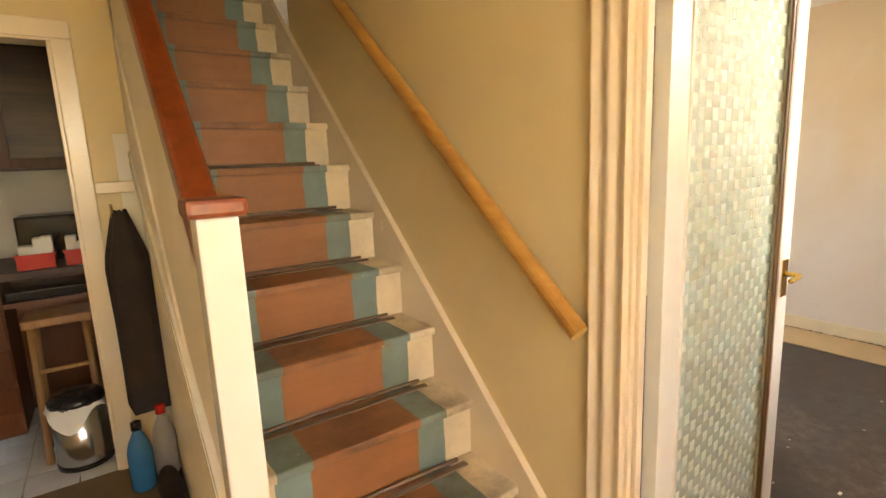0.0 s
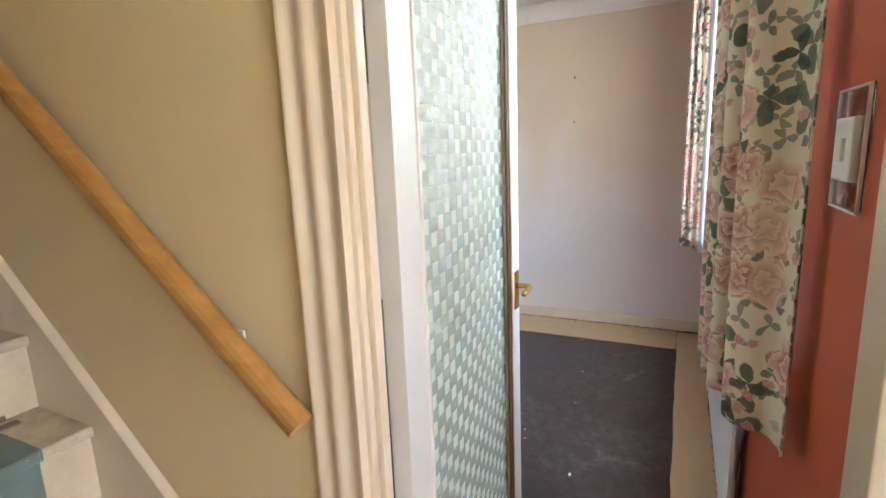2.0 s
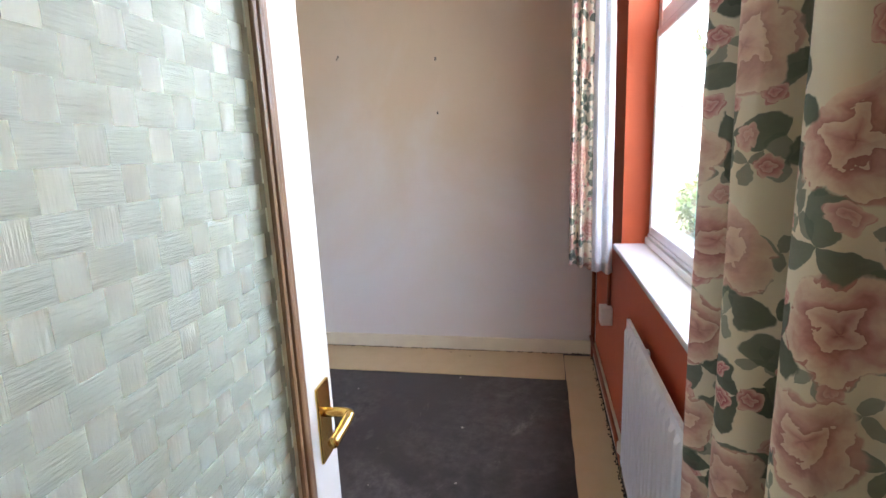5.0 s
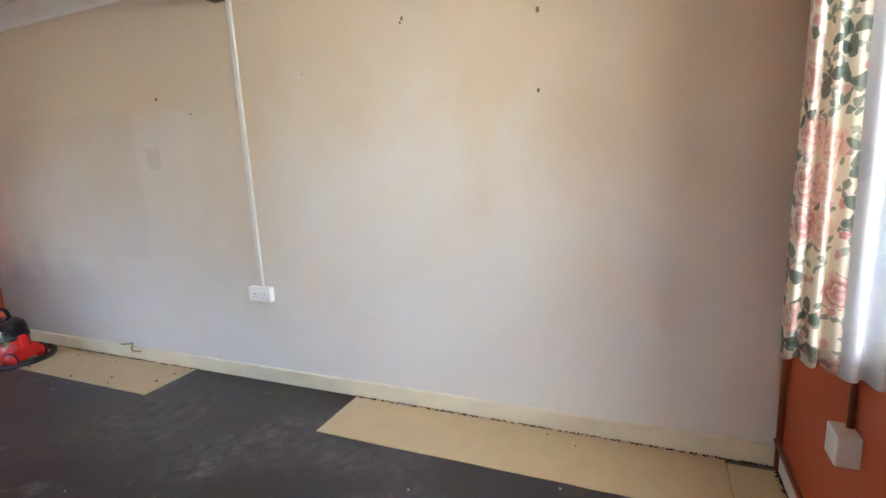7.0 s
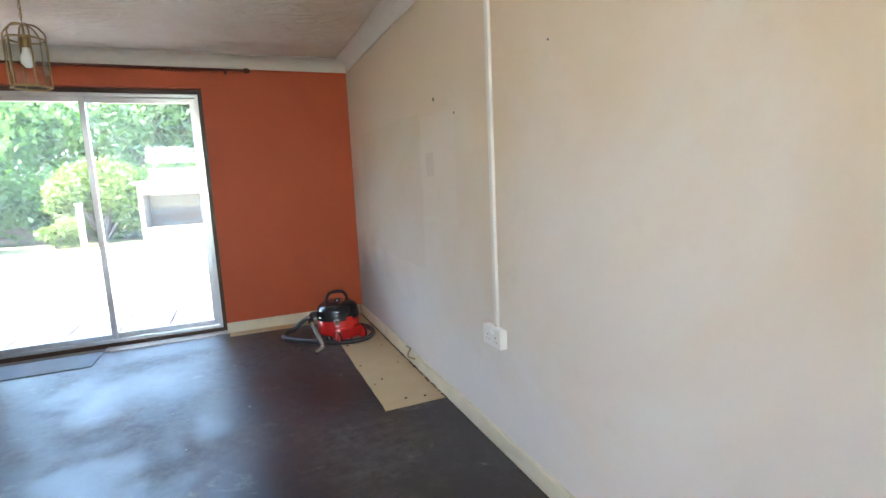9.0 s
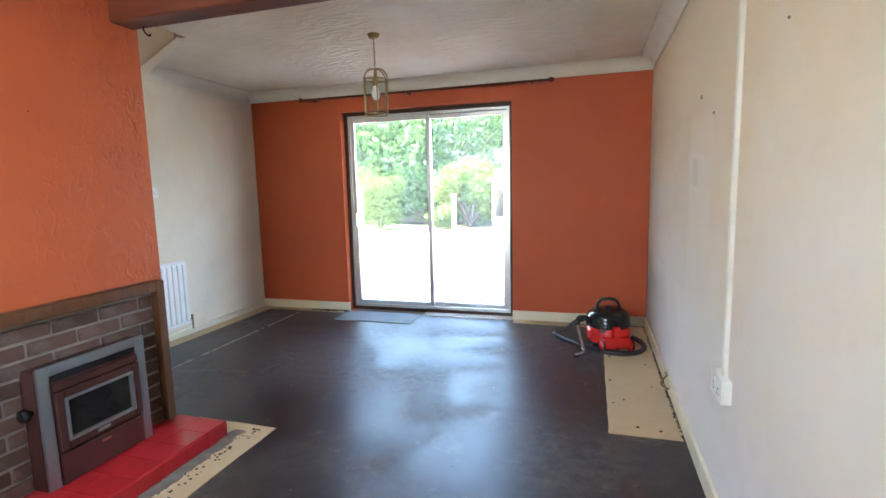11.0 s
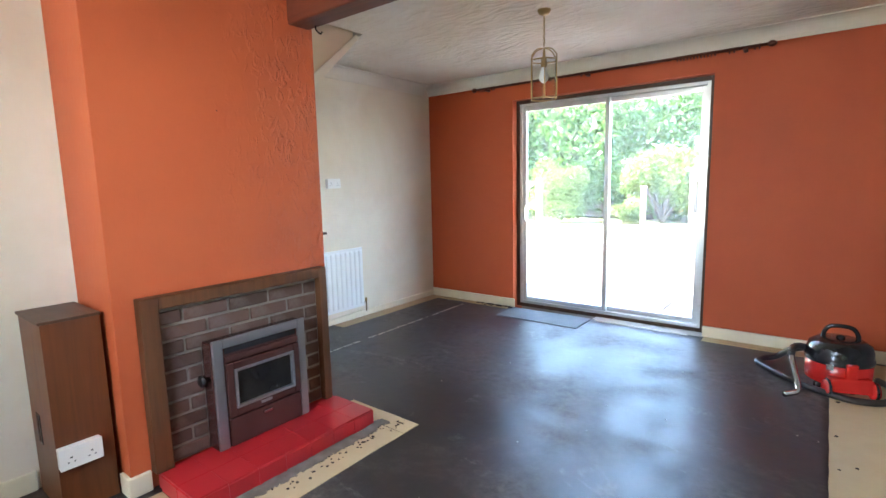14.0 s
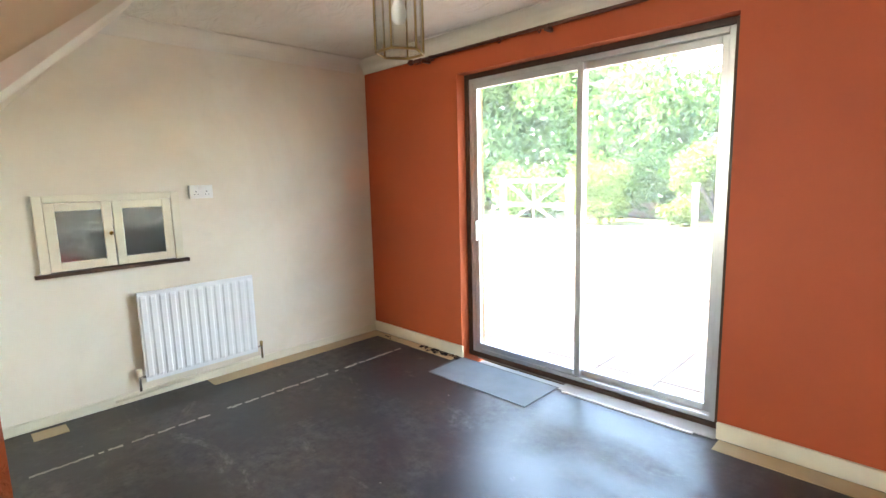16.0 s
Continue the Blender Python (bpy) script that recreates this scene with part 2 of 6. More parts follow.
M["render"] = plain("pale house render", (0.62, 0.60, 0.55), 0.9, var=0.1, scale=2, bump=0.3)
M["roof"] = plain("brown roof tiles", (0.16, 0.075, 0.05), 0.8, var=0.3, scale=9, bump=0.3)
M["fence"] = timber("weathered grey timber", (0.12, 0.10, 0.08), (0.2, 0.17, 0.14), 0.8, 2)
M["bark"] = timber("rough bark", (0.06, 0.045, 0.03), (0.13, 0.10, 0.075), 0.9, 2)
M["soil"] = plain("dry lawn and soil", (0.20, 0.19, 0.085), 0.95, var=0.4, scale=2.5, grain=60, bump=0.6)
M["ktile"] = plain("pale blue-white floor tile", (0.52, 0.54, 0.58), 0.3, var=0.1)
M["hallcarpet"] = plain("brown hall carpet", (0.16, 0.10, 0.05), 0.95, var=0.2, grain=300, bump=0.5)


def slab_mat():
    n = N("sandstone paving")
    info = n.t.nodes.new("ShaderNodeObjectInfo")
    col = n.mix(info.outputs["Random"], (0.19, 0.13, 0.10), (0.25, 0.18, 0.14))
    col = n.mix(n.math("MULTIPLY", n.noise(5, 6, 0.65), 0.6), col, (0.14, 0.10, 0.08))
    n.bump(n.noise(30, 5), 0.3, 0.004)
    return n.set(col, 0.85)


M["slab"] = slab_mat()


def brick_mat():
    n = N("brown fire brick")
    info = n.t.nodes.new("ShaderNodeObjectInfo")
    col = n.mix(info.outputs["Random"], (0.068, 0.033, 0.023), (0.125, 0.066, 0.049))
    smear = n.ramp(n.noise(7, 6, 0.7), (0.5, 0.0), (0.75, 1.0))
    col = n.mix(n.math("MULTIPLY", smear, 0.35), col, (0.28, 0.24, 0.21))
    n.bump(n.noise(60, 5), 0.45, 0.004)
    return n.set(col, 0.75)


M["brick"] = brick_mat()


def red_paint():
    n = N("glossy red tile paint")
    col = n.mix(n.noise(3, 4), (0.38, 0.014, 0.020), (0.46, 0.022, 0.027))
    scuff = n.ramp(n.noise(35, 5, 0.7), (0.70, 0.0), (0.78, 1.0))
    return n.set(n.mix(n.math("MULTIPLY", scuff, 0.4), col, (0.16, 0.02, 0.02)), 0.3)


M["redtile"] = red_paint()


def stair_paint(name="old painted stair timber", wear=0.3):
    """Bare brown middle, teal stripes and cream margins, all with wavering edges and chips."""
    n = N(name)
    x = n.axis(n.coord.outputs["Object"], 0)
    x = n.math("ADD", x, n.math("MULTIPLY", n.math("SUBTRACT", n.noise(7, 4), 0.5), 0.02))
    a = n.math("ABSOLUTE", n.math("SUBTRACT", x, 0.70))
    brown = n.mix(n.noise(1.0, 5, 0.6, n.vec((3, 40, 40))), (0.34, 0.125, 0.048), (0.43, 0.18, 0.078))
    teal = n.mix(n.noise(12, 4), (0.17, 0.245, 0.225), (0.22, 0.295, 0.265))
    cream = n.mix(n.noise(10, 4), (0.72, 0.57, 0.38), (0.80, 0.66, 0.47))
    col = n.mix(n.math("GREATER_THAN", a, 0.165), brown, teal)
    col = n.mix(n.math("GREATER_THAN", a, 0.262), col, cream)
    chip = n.ramp(n.noise(26, 5, 0.65), (0.70, 0.0), (0.735, 1.0))
    col = n.mix(n.math("MULTIPLY", chip, 0.7), col, (0.62, 0.55, 0.45))
    dirt = n.ramp(n.noise(5, 6, 0.7), (0.38, 0.0), (0.72, 1.0))
    col = n.mix(n.math("MULTIPLY", dirt, wear), col, (0.10, 0.06, 0.035))
    n.bump(n.noise(40, 4), 0.12, 0.003)
    return n.set(col, 0.5)


M["stair"] = stair_paint()
M["tread"] = stair_paint("trodden painted stair timber", 0.75)


def floral():
    """Cream cotton printed with large dusky peonies, dark green leaves and sprigs of small flowers."""
    n = N("floral printed cotton")
    uv = n.vec((1, 1, 1), "UV")
    wn_ = n.t.nodes.new("ShaderNodeTexNoise")
    n.put(wn_, "Vector", uv)
    wn_.inputs["Scale"].default_value, wn_.inputs["Detail"].default_value = 26, 4
    wv = n.t.nodes.new("ShaderNodeMix")
    wv.data_type, wv.blend_type = "RGBA", "LINEAR_LIGHT"
    n.put(wv, 0, 0.016), n.put(wv, 6, uv), n.put(wv, 7, wn_.outputs["Color"])
    warped = wv.outputs[2]

    def motif(cell, off, jitter=0.8):
        """Local polar place in a scatter of motifs: angle, radius in cell units and a random number each."""
        mp = n.t.nodes.new("ShaderNodeMapping")
        n.put(mp, 0, warped)
        mp.inputs[1].default_value, mp.inputs[3].default_value = off, (1 / cell, 1 / cell, 1)
        vo = n.t.nodes.new("ShaderNodeTexVoronoi")
        vo.voronoi_dimensions = "2D"
        n.put(vo, "Vector", mp.outputs[0])
        vo.inputs["Scale"].default_value, vo.inputs["Randomness"].default_value = 1.0, jitter
        d = n.t.nodes.new("ShaderNodeVectorMath")
        d.operation = "SUBTRACT"
        n.put(d, 0, mp.outputs[0]), n.put(d, 1, vo.outputs["Position"])
        rnd = n.axis(vo.outputs["Color"], 0)
        ang = n.math("ADD", n.math("ARCTAN2", n.axis(d.outputs[0], 1), n.axis(d.outputs[0], 0)), n.math("MULTIPLY", rnd, 6.28))
        return ang, vo.outputs["Distance"], rnd, n.axis(vo.outputs["Color"], 1)

    def petals(ang, k, depth):
        return n.math("ADD", 1.0 - depth, n.math("MULTIPLY", n.math("ABSOLUTE", n.math("SINE", n.math("MULTIPLY", ang, k / 2))), depth))

    col = n.mix(n.noise(3, 3, vec=uv), (0.76, 0.68, 0.54), (0.70, 0.61, 0.46))

    def leaves(cell, off, reach, keep, a, b):
        nonlocal col
        ang, r, rnd, pick = motif(cell, off)
        spoke = n.math("POWER", n.math("ABSOLUTE", n.math("COSINE", n.math("MULTIPLY", ang, 1.5))), 1.6)
        edge = n.math("SUBTRACT", n.math("MULTIPLY", spoke, reach), r)
        on = n.math("MULTIPLY", n.ramp(edge, (0.0, 0.0), (0.03, 1.0)), n.math("GREATER_THAN", pick, keep))
        vein = n.noise(60, 3, 0.6, warped)
        col = n.mix(n.math("MULTIPLY", on, 0.92), col, n.mix(n.math("ADD", n.math("MULTIPLY", rnd, 0.5), n.math("MULTIPLY", vein, 0.5)), a, b))

    def bloom(cell, off, size, keep, k, dark, mid, pale):
        nonlocal col
        ang, r, rnd, pick = motif(cell, off)
        lobes = n.math("DIVIDE", r, n.math("MULTIPLY", petals(ang, k, 0.22), size))
        on = n.math("MULTIPLY", n.ramp(lobes, (0.93, 1.0), (1.0, 0.0)), n.math("GREATER_THAN", pick, keep))
        layer = n.math("FRACT", n.math("ADD", n.math("ADD", n.math("MULTIPLY", lobes, 1.9), n.math("MULTIPLY", petals(ang, k - 1, 0.5), 0.6)), n.math("MULTIPLY", n.noise(55, 3, 0.6, warped), 1.5)))
        shade = n.math("ADD", n.math("MULTIPLY", layer, 0.55), n.math("ADD", n.math("MULTIPLY", lobes, 0.25), n.math("MULTIPLY", n.noise(40, 3, 0.6, warped), 0.25)))
        tint = n.ramp(shade, (0.16, dark), (0.45, mid), (0.85, pale))
        tint = n.mix(n.math("MULTIPLY", rnd, 0.55), tint, pale)
        col = n.mix(n.math("MULTIPLY", on, 0.95), col, tint)

    leaves(0.040, (1.3, 0.4, 0), 0.60, 0.50, (0.12, 0.14, 0.11), (0.38, 0.38, 0.30))
    leaves(0.085, (0.2, 2.1, 0), 0.60, 0.34, (0.022, 0.045, 0.038), (0.20, 0.23, 0.18))
    bloom(0.034, (4.2, 1.1, 0), 0.36, 0.66, 5, (0.30, 0.045, 0.07), (0.55, 0.20, 0.20), (0.70, 0.48, 0.40))
    bloom(0.105, (0.75, 0.35, 0), 0.46, 0.36, 5, (0.26, 0.050, 0.060), (0.55, 0.26, 0.22), (0.76, 0.60, 0.47))
    leaves(0.110, (2.6, 5.3, 0), 0.34, 0.50, (0.018, 0.040, 0.034), (0.14, 0.18, 0.13))
    n.bump(n.noise(900, 2, vec=uv), 0.15, 0.001)
    return n.set(col, 0.9)


M["floral"] = floral()


def lining():
    n = N("pale curtain lining")
    uv = n.vec((1, 1, 1), "UV")
    ghost = n.math("MULTIPLY", n.math("LESS_THAN", n.voronoi(9, uv), 0.4), n.noise(30, 4, vec=uv))
    col = n.mix(n.math("MULTIPLY", ghost, 0.4), (0.74, 0.76, 0.80), (0.45, 0.52, 0.58))
    return n.set(col, 0.9)


M["lining"] = lining()


def clear_glass(name, rough=0.0, tint=(1, 1, 1)):
    n = N(name)
    n.set(tint, rough, 0.0, Transmission_Weight=1.0, IOR=1.45)
    return n.m




def hazed_glass(name, tint, haze, rough=0.0):
    """Glass whose translucent share scatters a little of the daylight as haze, more of it in smears."""
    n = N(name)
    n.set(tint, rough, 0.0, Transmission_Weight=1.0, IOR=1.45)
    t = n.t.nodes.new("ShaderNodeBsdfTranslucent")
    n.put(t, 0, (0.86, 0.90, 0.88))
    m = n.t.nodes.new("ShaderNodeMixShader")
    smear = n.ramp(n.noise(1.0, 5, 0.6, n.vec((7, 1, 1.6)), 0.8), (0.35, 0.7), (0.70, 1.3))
    n.put(m, 0, n.math("MULTIPLY", smear, haze))
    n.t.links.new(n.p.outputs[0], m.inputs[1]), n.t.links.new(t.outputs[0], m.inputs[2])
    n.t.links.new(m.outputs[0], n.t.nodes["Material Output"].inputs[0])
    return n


# Tint dims the outside view and the scatter hazes it, standing in for overexposure.
M["glass"] = hazed_glass("dimmed and hazed window glass", (0.68, 0.71, 0.70), 0.02).m
M["shade_glass"] = clear_glass("lantern glass", 0.02, (0.93, 0.95, 0.93))
M["frosted"] = clear_glass("frosted hatch glass", 0.45, (0.85, 0.88, 0.88))
M["blackglass"] = plain("sooty stove glass", (0.02, 0.018, 0.016), 0.12, var=0.3)


def woven_glass():
    """Pressed glass: wide blocks with level ribs over and under narrow blocks with upright ribs."""
    n = hazed_glass("woven-pattern pressed glass", (0.84, 0.93, 0.80), 0.20, 0.3)
    n.put(n.p, "Transmission Weight", 0.80)
    x, z = n.axis(n.coord.outputs["Object"], 0), n.axis(n.coord.outputs["Object"], 2)
    row = n.math("DIVIDE", z, 0.029)
    odd = n.math("MULTIPLY", n.math("FLOOR", n.math("MODULO", row, 2.0)), 0.5)
    u = n.math("FRACT", n.math("ADD", n.math("DIVIDE", x, 0.070), odd))
    v = n.math("FRACT", row)
    over = n.ramp(u, (0.0, 0.0), (0.05, 1.0), (0.66, 1.0), (0.71, 0.0))
    dome_w = n.math("MULTIPLY", n.math("SINE", n.math("MULTIPLY", v, math.pi)), over)
    across = n.math("SINE", n.math("MULTIPLY", n.math("DIVIDE", n.math("SUBTRACT", u, 0.69), 0.33), math.pi))
    dome_n = n.math("MULTIPLY", across, n.math("SUBTRACT", 1.0, over))
    ribs_w = n.math("MULTIPLY", n.noise(1.0, 4, 0.6, n.vec((30, 30, 420))), over)
    ribs_n = n.math("MULTIPLY", n.noise(1.0, 4, 0.6, n.vec((420, 30, 30))), n.math("SUBTRACT", 1.0, over))
    n.put(n.p, "Base Color", n.mix(over, (0.90, 0.98, 0.84), (0.80, 0.90, 0.74)))
    n.put(n.p, "Roughness", n.math("ADD", 0.34, n.math("MULTIPLY", over, -0.08)))
    b = n.bump(n.math("ADD", dome_w, n.math("MULTIPLY", dome_n, 0.7)), 0.22, 0.004)
    n.bump(n.math("ADD", ribs_w, ribs_n), 0.55, 0.003, b)
    return n.m


M["patterned"] = woven_glass()


def leaf_mat(name, a, b):
    n = N(name)
    col = n.mix(n.noise(1.7, 4, 0.6), a, b)
    col = n.mix(n.math("MULTIPLY", n.noise(30, 2), 0.5), col, tuple(x * 0.55 for x in a))
    n.set(col, 0.55)
    t = n.t.nodes.new("ShaderNodeBsdfTranslucent")
    n.put(t, 0, n.mix(0.5, col, b))
    m = n.t.nodes.new("ShaderNodeMixShader")
    m.inputs[0].default_value = 0.35
    n.t.links.new(n.p.outputs[0], m.inputs[1]), n.t.links.new(t.outputs[0], m.inputs[2])
    n.t.links.new(m.outputs[0], n.t.nodes["Material Output"].inputs[0])
    return n.m


M["leaf"] = leaf_mat("mid green leaves", (0.068, 0.150, 0.027), (0.112, 0.217, 0.042))
M["leafdark"] = leaf_mat("dark green leaves", (0.054, 0.112, 0.027), (0.087, 0.165, 0.039))
M["leafyellow"] = leaf_mat("yellow-green leaves", (0.112, 0.180, 0.027), (0.165, 0.232, 0.039))

# ---- building blocks ----


def finish(name, bm, mat, parent=None, smooth=False, bevel=0.0, seg=2):
    if bevel:
        bmesh.ops.bevel(bm, geom=list(bm.edges), offset=bevel, segments=seg, profile=0.6, affect="EDGES", clamp_overlap=True)
    me = bpy.data.meshes.new(name)
    bm.to_mesh(me)
    bm.free()
    me.materials.append(mat)
    if smooth:
        for p in me.polygons:
            p.use_smooth = True
    ob = new(name, me)
    if parent:
        ob.parent = parent
    return ob


def add_box(bm, lo, hi):
    c = [(a + b) / 2 for a, b in zip(lo, hi)]
    s = [abs(b - a) for a, b in zip(lo, hi)]
    return bmesh.ops.create_cube(bm, size=1, matrix=Matrix.Translation(c) @ Matrix.Diagonal((*s, 1)))["verts"]


def box(name, lo, hi, mat, parent=None, bevel=0.0, seg=2):
    bm = bmesh.new()
    add_box(bm, lo, hi)
    return finish(name, bm, mat, parent, False, bevel, seg)


def boxes(name, pairs, mat, parent=None, bevel=0.0):
    bm = bmesh.new()
    for lo, hi in pairs:
        add_box(bm, lo, hi)
    return finish(name, bm, mat, parent, False, bevel)


def prism(name, outline, axis, a, b, mat, parent=None, bevel=0.0):
    """A closed outline in the two other axes, drawn out along one axis from a to b."""
    bm = bmesh.new()
    rest = [k for k in range(3) if k != axis]
    def ring(v):
        out = []
        for p in outline:
            co = [0, 0, 0]
            co[axis], co[rest[0]], co[rest[1]] = v, p[0], p[1]
            out.append(bm.verts.new(co))
        return out
    r0, r1 = ring(a), ring(b)
    bm.faces.new(r0), bm.faces.new(r1[::-1])
    for k in range(len(outline)):
        j = (k + 1) % len(outline)
        bm.faces.new((r0[k], r1[k], r1[j], r0[j]))
    bmesh.ops.recalc_face_normals(bm, faces=bm.faces)
    return finish(name, bm, mat, parent, False, bevel)


def lathe(name, rings, mat, parent=None, seg=24, at=(0, 0, 0), smooth=True):
    """Rings of (radius, height) turned round z at a place."""
    bm = bmesh.new()
    loops = []
    for r, z in rings:
        loops.append([bm.verts.new((at[0] + r * math.cos(2 * math.pi * k / seg), at[1] + r * math.sin(2 * math.pi * k / seg), at[2] + z)) for k in range(seg)])
    for l0, l1 in zip(loops, loops[1:]):
        for k in range(seg):
            bm.faces.new((l0[k], l0[(k + 1) % seg], l1[(k + 1) % seg], l1[k]))
    bm.faces.new(loops[0][::-1]), bm.faces.new(loops[-1])
    return finish(name, bm, mat, parent, smooth)


def tube(name, points, r, mat, parent=None, res=8, smooth_path=True):
    """A round bar along a path, as a mesh."""
    pts = [Vector(p) for p in points]
    if smooth_path and len(pts) > 2:
        fine = []
        for k in range(len(pts) - 1):
            p0, p1, p2, p3 = pts[max(k - 1, 0)], pts[k], pts[k + 1], pts[min(k + 2, len(pts) - 1)]
            for j in range(6):
                t = j / 6
                fine.append(0.5 * ((2 * p1) + (p2 - p0) * t + (2 * p0 - 5 * p1 + 4 * p2 - p3) * t * t + (3 * p1 - p0 - 3 * p2 + p3) * t ** 3))
        pts = fine + [pts[-1]]
    bm = bmesh.new()
    loops = []
    up = Vector((0.13, 0.31, 0.94)).normalized()
    for k, p in enumerate(pts):
        d = (pts[min(k + 1, len(pts) - 1)] - pts[max(k - 1, 0)]).normalized()
        if abs(d.dot(up)) > 0.97:
            up = Vector((0.9, 0.2, 0.1)).normalized()
        a = d.cross(up).normalized()
        b = d.cross(a).normalized()
        rr = r[k * (len(r) - 1) // max(len(pts) - 1, 1)] if isinstance(r, (list, tuple)) else r
        loops.append([bm.verts.new(p + rr * (math.cos(2 * math.pi * j / res) * a + math.sin(2 * math.pi * j / res) * b)) for j in range(res)])
    for l0, l1 in zip(loops, loops[1:]):
        for j in range(res):
            bm.faces.new((l0[j], l0[(j + 1) % res], l1[(j + 1) % res], l1[j]))
    bm.faces.new(loops[0][::-1]), bm.faces.new(loops[-1])
    bmesh.ops.recalc_face_normals(bm, faces=bm.faces)
    return finish(name, bm, mat, parent, True)


def thing(name, at, label, category, group=""):
    return tagged(empty(name, at), label, category, group)


def empty(name, at):
    e = new(name)
    e.location = at
    bpy.context.view_layer.update()
    e.empty_display_size = 0.1
    return e


def adopt(e, *parts):
    """Parts built in world places become children of the Empty without moving."""
    for p in parts:
        p.parent = e
        p.matrix_parent_inverse = Matrix.Translation(e.location).inverted()
    return e


def structure(ob, label, category):
    return tagged(ob, label, category, kind="structure")


# ---- the building ----
XE, YN, YS, XA, XW = 4.315, 5.36, 0.05, 0.245, 1.165     # room faces: east, north, south, alcove, west
HX, ZC = 1.09, 2.36                                     # hall face of the party wall; ceiling
HE = 2.62                                               # the hall's end wall

structure(box("floor", (XA, YS, -0.12), (XE, YN, 0), M["floor"]), "dark adhesive-stained bare screed floor with dusty patches", "floor")
structure(box("floor_hall", (-0.95, -1.1, -0.12), (1.19, 0.05, -0.002), M["hallcarpet"]), "worn brown carpet on the hall floor", "floor")
structure(box("floor_stair_hall", (-0.95, 0.05, -0.12), (XA, HE + 0.05, -0.002), M["hallcarpet"]), "worn brown carpet beside the stairs", "floor")
structure(box("wall_east", (XE, -0.22, -0.1), (XE + 0.28, YN + 0.28, 2.5), M["east"]), "off-white painted wall, stained yellow, warm light painted in above, greyer low in the corner", "wall")
PL, PR, PT = 1.318, 3.10, 2.095
structure(boxes("wall_north", [((XA - 0.1, YN, -0.1), (PL, YN + 0.28, 2.5)), ((PR, YN, -0.1), (XE, YN + 0.28, 2.5)), ((PL, YN, PT), (PR, YN + 0.28, 2.5))], M["orange"]), "terracotta painted end wall round the patio door", "wall")
WL, WR, WB, WT = 1.62, 3.40, 0.87, 2.12
structure(boxes("wall_south", [((HX, -0.135, -0.1), (WL, YS, 2.5)), ((WR, -0.135, -0.1), (XE, YS, 2.5)), ((WL, -0.135, -0.1), (WR, YS, WB)), ((WL, -0.135, WT), (WR, YS, 2.5))], M["orange"]), "terracotta painted front wall round the window", "wall")
structure(boxes("wall_alcove_west", [((XA - 0.1, HE + 0.1, -0.1), (XA, 3.05, 2.5)), ((XA - 0.1, 3.76, -0.1), (XA, YN, 2.5)), ((XA - 0.1, 3.05, -0.1), (XA, 3.76, 0.87)), ((XA - 0.1, 3.05, 1.31), (XA, 3.76, 2.5))], M["white"]), "aged white wall with a serving hatch", "wall")
structure(prism("wall_stair_upper", [(HE + 0.101, 1.66), (HE + 0.101, 4.9), (4.4, 4.9), (4.4, 2.5), (3.64, 2.49), (2.745, 1.74)], 0, XA + 0.001, 0.298, M["cream"]), "cream wall beside the upper stairs", "wall")
structure(box("wall_under_stairs", (XA, HE, -0.1), (HX, 2.74, 1.50), M["white"]), "white wall closing the stair cupboard", "wall")
structure(box("wall_west", (XW - 0.002, 0.80, -0.1), (XW + 0.004, 1.665, ZC + 0.1), M["white"]), "aged white wall beside the chimney breast", "wall")
structure(boxes("wall_stairs", [((HX, 0.735, -0.1), (XW - 0.002, 2.74, 4.9)), ((HX, 2.74, 2.45), (XW - 0.002, 4.4, 4.9)), ((HX, YS, 2.03), (XW - 0.002, 0.735, 4.9))], M["cream"]), "cream painted wall along the stairs", "wall")
structure(box("chimney_breast_wall", (XW + 0.004, 1.66, -0.1), (1.585, 2.74, 2.5), M["textured"]), "terracotta chimney breast in trowelled textured plaster", "chimney breast")
structure(box("ceiling", (XW, YS, ZC), (XE, YN, ZC + 0.12), M["ceiling"]), "off-white swirled textured ceiling", "ceiling")
structure(box("ceiling_alcove", (XA, 3.52, ZC), (XW, YN, ZC + 0.12), M["ceiling"]), "off-white textured alcove ceiling", "ceiling")
structure(prism("ceiling_slope", [(2.74, 1.60), (3.53, ZC - 0.02), (3.62, ZC + 0.1), (2.74, 1.72)], 0, XA, HX + 0.01, M["white"]), "sloping white soffit under the stairs", "ceiling")
structure(boxes("wall_hall", [((-1.05, -1.2, -0.1), (-0.95, HE + 0.1, 4.9)), ((-0.95, HE, 1.93), (0.10, HE + 0.1, 4.9)), ((-0.95, HE, -0.1), (-0.66, HE + 0.1, 1.93)), ((0.10, HE, -0.1), (XA, HE + 0.1, 4.9)), ((XA, HE, 1.501), (0.299, HE + 0.1, 4.9))], M["cream"]), "cream painted hall walls", "wall")
structure(boxes("wall_front", [((-1.05, -1.3, -0.1), (-0.6, -1.2, 4.9)), ((0.8, -1.3, -0.1), (1.2, -1.2, 4.9)), ((-0.6, -1.3, 2.1), (0.8, -1.2, 4.9)), ((-0.6, -1.3, -0.1), (0.8, -1.2, 0.95)), ((HX, -1.2, -0.1), (XW, YS - 0.19, 4.9))], M["cream"]), "cream hall front wall round the glazed entrance", "wall")
structure(box("ceiling_hall", (-0.95, -1.2, ZC), (HX, 0.55, ZC + 0.12), M["ceiling"]), "hall ceiling", "ceiling")
structure(box("ceiling_hall_side", (-0.95, 0.55, ZC), (0.28, HE, ZC + 0.12), M["ceiling"]), "hall ceiling beside the stairwell", "ceiling")
